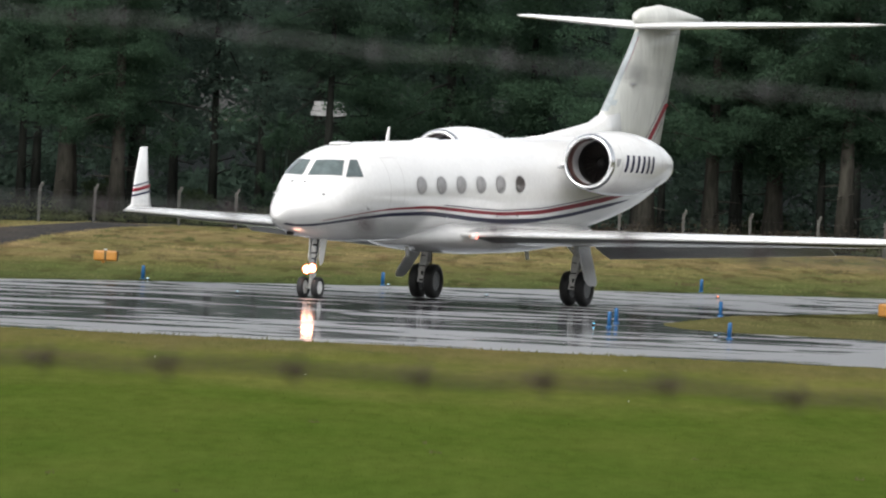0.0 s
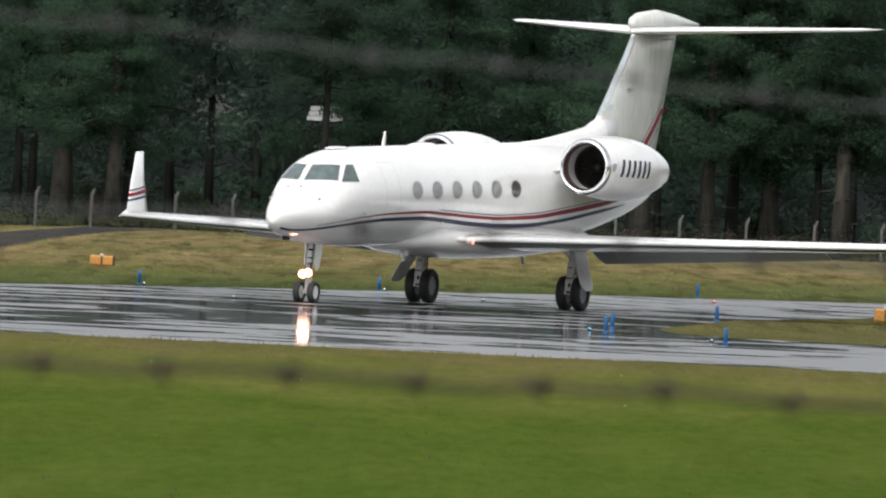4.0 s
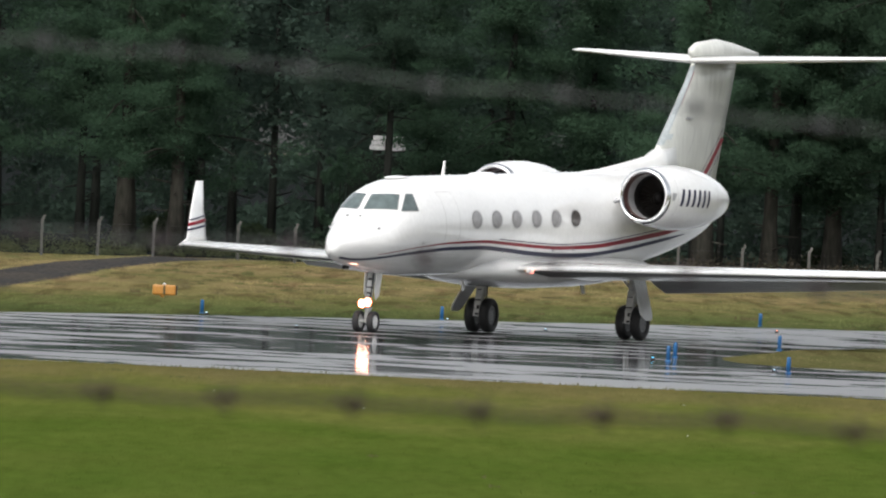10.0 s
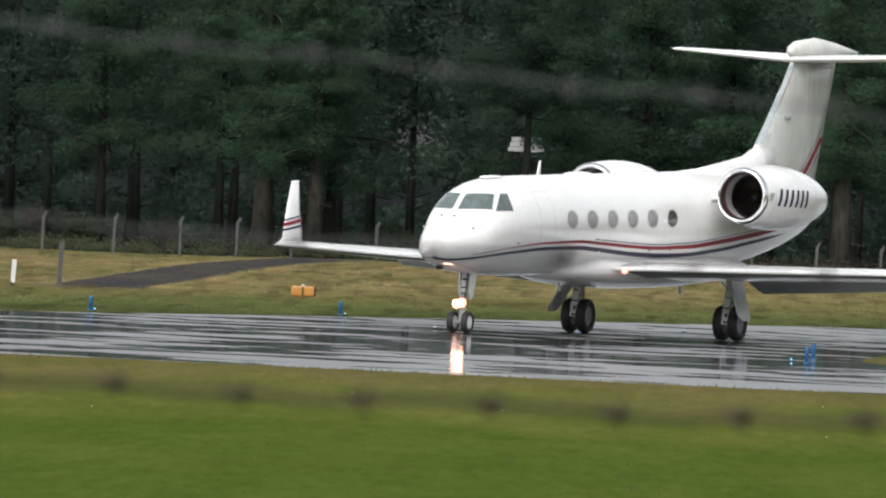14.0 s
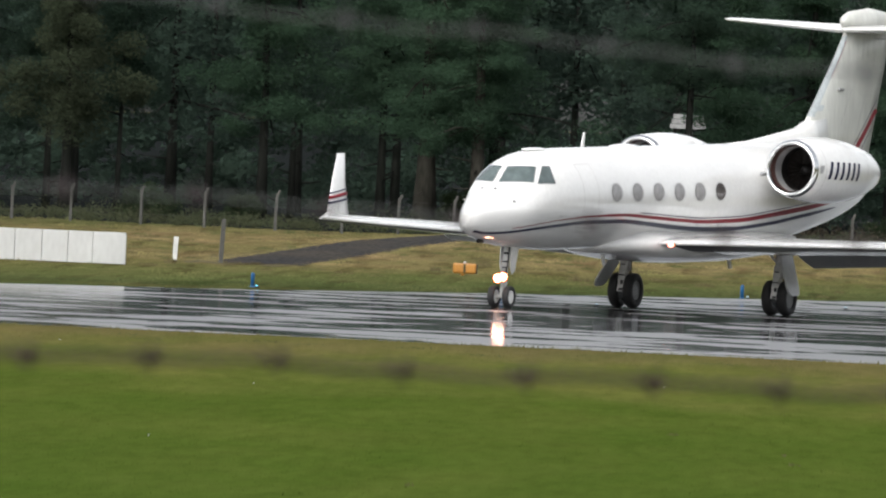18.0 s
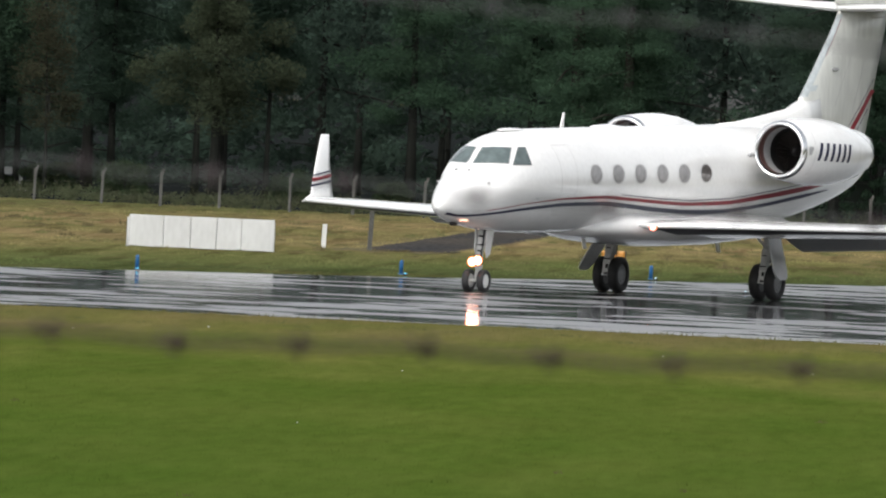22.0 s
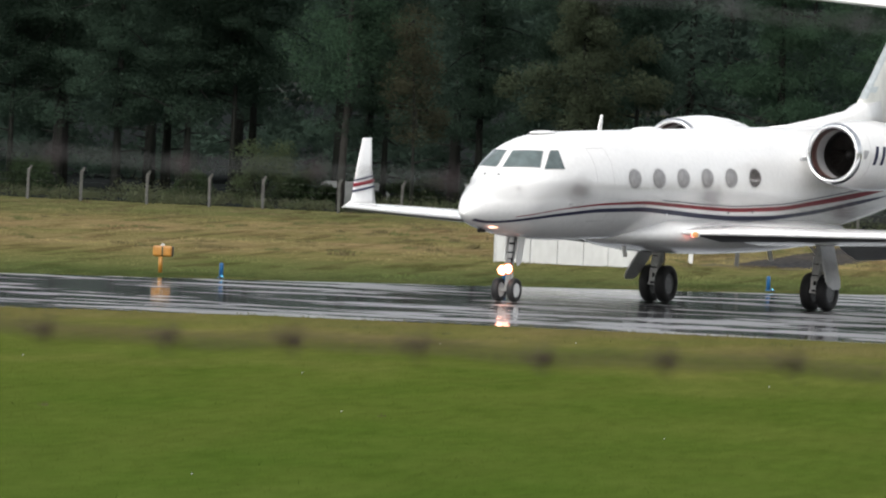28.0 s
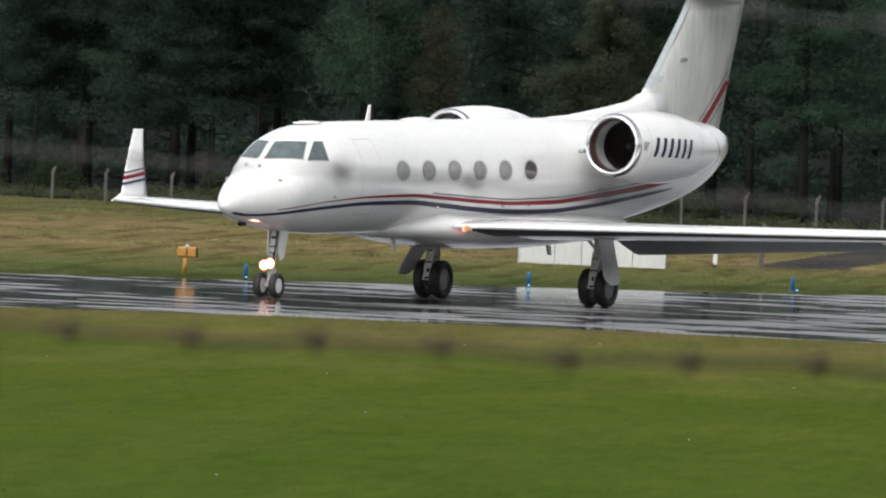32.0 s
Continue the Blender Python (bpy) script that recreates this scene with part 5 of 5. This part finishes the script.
WHEELS = []
for sgn in (1, -1):
    cy = 2.06 * sgn + 0.07
    bm = bmesh.new()
    tube(bm, [(0.05, cy, 1.75), (0.0, cy, 0.9)], [0.12, 0.11], 14)
    tube(bm, [(0, cy, 0.95), (0, cy, 0.42)], 0.07, 12)
    tube(bm, [(0, cy - 0.2, 0.43), (0, cy + 0.2, 0.43)], 0.05, 10)
    leg = part("main_gear_leg", bm, GEAR, jet, "white-painted main undercarriage leg")
    bm = bmesh.new()
    tube(bm, [(0.03, cy - sgn * 0.02, 1.22), (0.12, cy - sgn * 0.36, 1.6)], 0.035, 8)
    tube(bm, [(0.1, cy, 0.95), (0.22, cy, 0.72), (0.06, cy, 0.48)], 0.028, 8)
    part("brace", bm, STEEL, leg)
    bm = bmesh.new()
    loft(bm, [[(x + w * 0.37, cy + sgn * (0.12 + 0.45 * w + d), 1.52 - 1.02 * w) for x, w in ((-0.36, 0), (0.38, 0), (0.38, 0.82), (0.30, 0.93), (0.16, 1.0), (-0.16, 1.0), (-0.28, 0.94), (-0.34, 0.82))] for d in (-0.02, 0.02)])
    part("gear_door", bm, DOOR, leg, "grey main gear door hanging open", False)
    bm = bmesh.new()
    loft(bm, [[(x + d, cy + s * w, z) for x, z, w, s in ((0.15, 1.22, 0.10, -1), (0.15, 1.22, 0.10, 1), (0.26, 0.80, 0.085, 1), (0.37, 0.46, 0.12, 1), (0.37, 0.40, 0.10, 1), (0.37, 0.40, 0.10, -1), (0.37, 0.46, 0.12, -1), (0.26, 0.80, 0.085, -1))] for d in (-0.06, 0.0)])
    link = part("torque_link", bm, GEAR, leg, "white-painted torque link before the leg", False)
    for z, w, h in ((1.06, 0.12, 0.025), (0.80, 0.15, 0.03), (0.62, 0.05, 0.10), (0.45, 0.09, 0.05)):
        bm = bmesh.new()
        box(bm, (0.155 + 0.28 * (1.22 - z), cy + (0.03 if h > 0.04 else 0), z), (0.06, w, h), bevel=0.008)
        part("fitting", bm, DARK, link, "dark fitting", False)
    bm = bmesh.new()
    tube(bm, [(-0.09, cy + 0.08, 1.55), (-0.08, cy + 0.10, 0.95), (0.05, cy + 0.05, 0.52)], 0.014, 6)
    part("brake_hose", bm, DARK, leg, "dark brake hose")
    for d in (-0.2, 0.2):
        WHEELS.append((wheel("main_wheel", jet, 0, cy + d, 0.43, 0.43, 0.25, 0.235, RIM), 0, cy + d, 0.43))
bm = bmesh.new()
tube(bm, [(11.26, 0, 1.75), (11.48, 0, 0.8)], [0.10, 0.09], 14)
tube(bm, [(11.47, 0, 0.85), (11.56, 0, 0.27)], 0.055, 12)
tube(bm, [(11.56, -0.19, 0.265), (11.56, 0.19, 0.265)], 0.04, 10)
nose_leg = part("nose_gear_leg", bm, GEAR, jet, "white-painted nose undercarriage leg")
bm = bmesh.new()
tube(bm, [(11.48, 0, 0.8), (11.30, 0, 0.58), (11.5, 0, 0.36)], 0.025, 8)
tube(bm, [(11.55, 0.03, 0.9), (10.9, 0.03, 1.6)], 0.03, 8)
part("brace", bm, STEEL, nose_leg)
for x, z, w, h in ((11.50, 1.30, 0.11, 0.05), (11.53, 1.10, 0.15, 0.035), (11.56, 0.95, 0.09, 0.06)):
    bm = bmesh.new()
    box(bm, (x - 0.06, 0.02, z), (0.08, w, h), bevel=0.01)
    part("fitting", bm, DARK, nose_leg, "dark fitting on the leg", False)
bm = bmesh.new()
tube(bm, [(11.42, 0.09, 1.5), (11.52, 0.11, 1.1), (11.56, 0.08, 0.75)], 0.016, 6)
part("hydraulic_hose", bm, DARK, nose_leg, "dark hose along the leg")
for sgn in (1, -1):
    bm = bmesh.new()
    loft(bm, [[(11.18 + x + 0.1 * w, sgn * (0.15 - 0.02 * w + d), 1.70 - 0.9 * w) for x, w in ((-0.2, 0), (0.2, 0), (0.18, 0.8), (0.05, 1.0), (-0.1, 0.9))] for d in (-0.012, 0.012)])
    part("nose_gear_door", bm, PAINT, jet, "white nose gear door hanging open", False)
for sgn in (1, -1):
    WHEELS.append((wheel("nose_wheel", jet, 11.56, sgn * 0.19, 0.265, 0.265, 0.17, 0.158, HUB), 11.56, sgn * 0.19, 0.265))
for cy, cz, fx in ((-0.045, 0.70, 0.0), (0.105, 0.735, 0.014)):
    bm = bmesh.new()
    tube(bm, [(11.58 + fx, cy, cz), (11.68 + fx, cy, cz), (11.72 + fx, cy, cz)], [0.05, 0.10, 0.118], 20)
    housing = part("lamp_housing", bm, STEEL, nose_leg)
    bm = bmesh.new()
    loft(bm, [[(x + fx, cy + r * math.sin(a), cz + r * math.cos(a)) for a in (2 * math.pi * k / 28 for k in range(28))] for x, r in ((11.70, 0.119), (11.733, 0.121), (11.733, 0.117), (11.70, 0.115))], cap=(False, False))
    part("lamp_hood", bm, DUCT, housing, "short metal hood round the lamp")
    # Added glowing disc in place of the glare halo.
    bm = bmesh.new()
    tube(bm, [(11.722 + fx, cy, cz), (11.735 + fx, cy, cz)], [0.115, 0.112], 24)
    part("lamp_halo", bm, LAMP_RIM, housing, "glowing amber disc added as the lamp's halo")
    bm = bmesh.new()
    tube(bm, [(11.737 + fx, cy, cz), (11.76 + fx, cy, cz), (11.775 + fx, cy, cz)], [0.088, 0.075, 0.03], 20)
    part("landing_lamp", bm, LAMP_HOT, housing, "glaring lit landing lamp")
# the pulsing recognition lamp in the wing root: an added head turns a lit face, a painted dim amber face or plain sides
# ahead
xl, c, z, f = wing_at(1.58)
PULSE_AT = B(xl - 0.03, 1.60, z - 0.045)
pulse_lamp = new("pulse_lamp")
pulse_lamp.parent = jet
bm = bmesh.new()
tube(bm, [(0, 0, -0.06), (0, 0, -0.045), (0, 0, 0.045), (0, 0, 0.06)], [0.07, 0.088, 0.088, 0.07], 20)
part("lamp_head", bm, PAINT, pulse_lamp, "pale added head that turns to switch the lamp")
for turn, mat, lab in ((0, LAMP_WARM, "lit warm-white lamp face"), (115, AMBER, "amber face painted as the lamp's dim glow")):
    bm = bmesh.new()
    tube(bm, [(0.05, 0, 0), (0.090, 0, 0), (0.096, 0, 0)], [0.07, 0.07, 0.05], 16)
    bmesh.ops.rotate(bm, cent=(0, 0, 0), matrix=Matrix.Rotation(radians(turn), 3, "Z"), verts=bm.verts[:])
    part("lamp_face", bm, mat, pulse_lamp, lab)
bm = bmesh.new()
box(bm, B(12.75, 0, 1.92), (0.28, 0.10, 0.09), bevel=0.03)
part("nose_probe_fairing", bm, DARK, jet, "small dark fairing under the nose", False)

# intake probe and pylon scoop beside the engine
for sgn in (1, -1):
    bm = bmesh.new()
    tube(bm, [B(-0.62, sgn * 1.36, 3.42), B(-0.28, sgn * 1.36, 3.40), B(-0.22, sgn * 1.36, 3.40)], [0.05, 0.045, 0.025], 10)
    part("pylon_scoop", bm, GREY, jet, "small grey scoop at the pylon root")
# Added metal dome in place of the wing lamp's reflection on the skin.
for x, z, r in ((5.75, 2.22, 0.035),):
    yy, zz = side(x, z, 0.0)
    bm = bmesh.new()
    tube(bm, [B(x, yy - 0.02, zz), B(x + 0.01, yy + 0.02, zz), B(x + 0.012, yy + 0.035, zz)], [r, r, r * 0.5], 12)
    part("lamp_glint", bm, METAL, jet, "small polished dome added for the wing lamp's glint")
# wing-root fillet seam
for sgn in (1, -1):
    bm = bmesh.new()
    tube(bm, [B(4.9 - 0.35 * k, sgn * (1.53 + 0.012 * k), 2.0 + 0.03 * math.sin(k * 0.9)) for k in range(9)], 0.008, 6)
    part("fillet_seam", bm, SEAM, jet, "seam of the wing-root fillet")

# ---- airfield furniture ----


def edge_marker(x, y, lit=LAMP_BLUE, h=0.36):
    top = new("edge_marker")
    top.matrix_basis = pose(x, y, 0)
    bm = bmesh.new()
    tube(bm, [(0, 0, 0), (0, 0, h * 0.9), (0, 0, h)], [0.05, 0.048, 0.035], 12)
    part("post", bm, BLUE, top)
    bm = bmesh.new()
    tube(bm, [(0, 0, 0), (0, 0, 0.03)], [0.08, 0.07], 12)
    part("base", bm, BLUE, top)
    return tagged(top, "blue plastic taxiway edge marker post", "edge marker", "markers along the taxiway")


def edge_lamp(x, y, mat, label):
    top = new("pavement_lamp")
    top.matrix_basis = pose(x, y, 0)
    bm = bmesh.new()
    tube(bm, [(0, 0, 0), (0, 0, 0.03), (0, 0, 0.05)], [0.06, 0.055, 0.035], 14)
    part("housing", bm, DARK, top)
    bm = bmesh.new()
    tube(bm, [(0, 0, 0.05), (0, 0, 0.065), (0, 0, 0.072)], [0.024, 0.021, 0.010], 12)
    part("lens", bm, mat, top)
    return tagged(top, label, "ground lamp", "lamps of the taxiway")


for x, y in ((-25.6, 367.7), (-19.5, 378), (-13.66, 392.5), (-7.7, 406.5), (-1.55, 417), (7.2, 436.6), (3.84, 357), (4.07, 364), (6.39, 347), (6.87, 386.4)):
    edge_marker(x, y)
for x, y, m in ((-25.5, 366.5, LAMP_BLUE), (-19.42, 376.5, LAMP_BLUE), (-13.5, 391, LAMP_BLUE), (-7.55, 405, LAMP_WHITE), (-1.4, 416, LAMP_WHITE), (1.17, 403.3, LAMP_WHITE), (-4.99, 386.6, LAMP_WHITE), (3.5, 358, LAMP_BLUE), (6.1, 348, LAMP_WHITE), (7.44, 423.5, LAMP_RED)):
    edge_lamp(x, y, m, "small lit red ground lamp" if m is LAMP_RED else "small lit lamp at the pavement edge")


def sign(x, y, w, h, leg, turn, label):
    top = new("taxiway_sign")
    top.matrix_basis = pose(x, y, 0, 0, 0, turn)
    bm = bmesh.new()
    box(bm, (0, 0, leg + h / 2), (w, 0.16, h), bevel=0.05)
    body = part("body", bm, ORANGE, top, smooth=False)
    bm = bmesh.new()
    box(bm, (w * 0.5 + 0.012, 0, leg + h / 2), (0.03, 0.18, h * 0.92), bevel=0.008)
    part("end_cap", bm, DARK, body, "dark end cap", False)
    bm = bmesh.new()
    box(bm, (0, -0.08, leg + h / 2), (w * 0.09, 0.02, h * 0.86), bevel=0.004)
    part("centre_bar", bm, SOIL, body, "dull bar across the sign", False)
    bm = bmesh.new()
    tube(bm, [(0, 0, leg + h), (0, 0, leg + h + 0.05)], [0.06, 0.03], 10)
    part("cap", bm, STEEL, body, "small grey cap")
    bm = bmesh.new()
    tube(bm, [(-w * 0.08, 0, 0), (-w * 0.08, 0, leg + 0.03)], 0.05, 10)
    part("leg", bm, ORANGE, top)
    return tagged(top, label, "sign", "taxiway signs")


sign(-27.35, 372.5, 0.46, 0.26, 0.38, 0, "amber box sign on a single post beside the taxiway")
sign(-9.42, 440.5, 0.66, 0.29, 0.06, 0, "low amber box sign standing in the grass")
sign(11.3, 397, 0.55, 0.34, 0.03, 0, "low amber box sign on the grass island")

fence_panel = tagged(new("white_barrier"), "white barrier of five flat panels on the grass", "barrier")
fence_panel.matrix_basis = pose(-20.35, 427.7, 0, 0, 0, math.degrees(math.atan2(1.6, 3.9)))
cuts = [0, 0.235, 0.42, 0.60, 0.77, 1.0]
L = 4.2
for a, b in zip(cuts, cuts[1:]):
    bm = bmesh.new()
    box(bm, ((a + b - 1) / 2 * L, 0, 0.44), ((b - a) * L - 0.025, 0.06, 0.86), bevel=0.01)
    part("panel", bm, BOARD, fence_panel, smooth=False)
for a in cuts:
    bm = bmesh.new()
    box(bm, ((a - 0.5) * L, 0.06, 0.40), (0.06, 0.06, 0.8), bevel=0.008)
    part("post", bm, STEEL, fence_panel, smooth=False)


def stake(name, x, y, h, w, mat, label):
    bm = bmesh.new()
    box(bm, (0, 0, h / 2), (w, w, h), bevel=0.015)
    ob = new(name, to_mesh(name, bm, mat))
    ob.matrix_basis = pose(x, y, 0, 0, 2, 10)
    tagged(ob, label, "post")


stake("white_post", -17.78, 446.5, 0.66, 0.12, BOARD, "short white-painted marker post in the grass")
stake("grey_post", -16.36, 443.5, 1.25, 0.12, CONCRETE, "grey concrete post beside the service track")

# ---- the wire fence just before the camera ----
WIRE_D = 15.0


def kink(x, seed):
    return 0.0022 * math.sin(x * 17 + seed * 5) + 0.0016 * math.sin(x * 41 + seed * 9)


def barbed_wire(x0, z0, x1, z1, first_barb, gap, mat, label, gauge=0.0008, knot=1.0, barb_mat=RUST):
    top = new("barbed_wire")
    top.matrix_basis = pose(0, WIRE_D, 0)
    for ph in (0, math.pi):
        bm = bmesh.new()
        n = 420
        pts = []
        for k in range(n + 1):
            u = k / n
            a = u * 160 * math.pi + ph
            pts.append((x0 + (x1 - x0) * u, 0.0016 * math.cos(a), z0 + (z1 - z0) * u + 0.0016 * math.sin(a) + kink(x0 + (x1 - x0) * u, z0)))
        tube(bm, pts, gauge, 5)
        part("strand", bm, mat, top)
    k = math.ceil((x0 - first_barb) / gap)
    while first_barb + k * gap < x1:
        x = first_barb + k * gap
        z = z0 + (z1 - z0) * (x - x0) / (x1 - x0) + kink(x, z0)
        bm = bmesh.new()
        tube(bm, [(x + (-0.009 + 0.003 * j) * knot, 0.0042 * knot * math.cos(j * 1.6), z + 0.0042 * knot * math.sin(j * 1.6)) for j in range(7)], 0.0021 * knot, 6)
        a = k * 0.9
        for s in (-1, 1):
            d = Vector((0.35 * s, math.cos(a), math.sin(a))) * 0.016 * s
            tube(bm, [(x, 0, z), Vector((x, 0, z)) + d], [0.0022 * knot, 0.001], 6)
            d = Vector((0.35 * s, -math.sin(a), math.cos(a))) * 0.016 * s
            tube(bm, [(x + 0.004, 0, z), Vector((x + 0.004, 0, z)) + d], [0.0022 * knot, 0.001], 6)
        part("barb", bm, barb_mat, top)
        k += 1
    return tagged(top, label, "barbed wire", "wires of the near fence")


def near_post(x):
    top = new("wire_fence_post")
    top.matrix_basis = pose(x, WIRE_D, bank(WIRE_D))
    bm = bmesh.new()
    tube(bm, [(0, 0, -0.3), (0, 0, 1.72), (0, 0, 1.76)], [0.055, 0.05, 0.03], 14)
    part("shaft", bm, CONCRETE, top)
    for z in (1.22, 1.40, 1.62):
        bm = bmesh.new()
        tube(bm, [(-0.05, 0.02, z), (-0.05, -0.055, z), (0.05, -0.055, z + 0.02), (0.05, 0.02, z + 0.02)], 0.003, 6)
        part("staple", bm, STEEL, top)
    return tagged(top, "round weathered post holding barbed wire", "fence post", "posts of the near fence")


near_post(-1.6)
near_post(0.8)
barbed_wire(-1.6, 4.6155, 0.8, 4.607, -0.0208, 0.1195, RUST, "rusty twisted barbed wire, taut and level", 0.0024, 1.6)
barbed_wire(-1.6, 4.794, 0.8, 4.729, -0.835, 0.126, RED_WIRE, "reddish rusted barbed wire, slightly slack", 0.0013, 1.15, RED_BARB)
barbed_wire(-1.6, 5.012, 0.8, 4.868, -0.20, 0.124, GALV, "dull galvanised barbed wire, slightly slack", 0.0009, 0.8, GALV)


# ---- movement ----
def way_at(t):
    return float(np.interp(t, [r[0] for r in RUN_FINE], [r[1] for r in RUN_FINE]))


RUN_FINE = [(k / 10, max(0.0, smooth_at(k / 10, [r[0] for r in RUN], [r[1] for r in RUN]))) for k in range(321)]
START, HEADING, CURVE = (1.431, 394.49), 23.541, 0.01245


# the pilot's small weaving about that way: seconds, degrees
WEAVE = [(0, 0.0), (19.0, 0.0), (20.5, -0.02), (21.5, -0.15), (22.5, -0.28), (23.5, -0.46), (24.25, -0.57), (25.25, -0.60), (26.2, -0.45), (27.5, -0.12), (28.5, -0.02), (30.0, 0.02), (32.0, 0.14)]


def jet_pose(t):
    """The jet at t seconds on its slightly bending way."""
    s, weave = way_at(t), smooth_at(t, [r[0] for r in WEAVE], [r[1] for r in WEAVE])
    c, h = radians(HEADING + CURVE * s), radians(HEADING + CURVE * s / 2)
    return pose(START[0] - math.sin(h) * s, START[1] - math.cos(h) * s, 0.006, 0, 0, -90 - math.degrees(c) + weave)


# the added head turns the lit face ahead in these stretches to stand in for switching; before the first, plain sides
# show
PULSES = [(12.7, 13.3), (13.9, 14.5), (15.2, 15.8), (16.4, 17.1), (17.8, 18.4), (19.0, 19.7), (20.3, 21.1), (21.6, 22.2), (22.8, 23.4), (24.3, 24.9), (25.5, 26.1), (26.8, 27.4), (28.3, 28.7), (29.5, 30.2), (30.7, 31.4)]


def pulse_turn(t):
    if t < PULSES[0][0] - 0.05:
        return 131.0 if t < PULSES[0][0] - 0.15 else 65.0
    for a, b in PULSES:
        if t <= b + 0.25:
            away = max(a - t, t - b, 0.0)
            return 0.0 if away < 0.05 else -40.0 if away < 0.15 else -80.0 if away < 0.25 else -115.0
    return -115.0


def motions():
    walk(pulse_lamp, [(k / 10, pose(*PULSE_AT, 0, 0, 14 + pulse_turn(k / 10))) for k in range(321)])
    walk(jet, [(t / 2, jet_pose(t / 2)) for t in range(65)])
    for ob, x, y, r in WHEELS:
        walk(ob, [(k / 10, pose(x, y, r, 0, math.degrees(way_at(k / 10) / r), 0)) for k in range(321)])


motions()
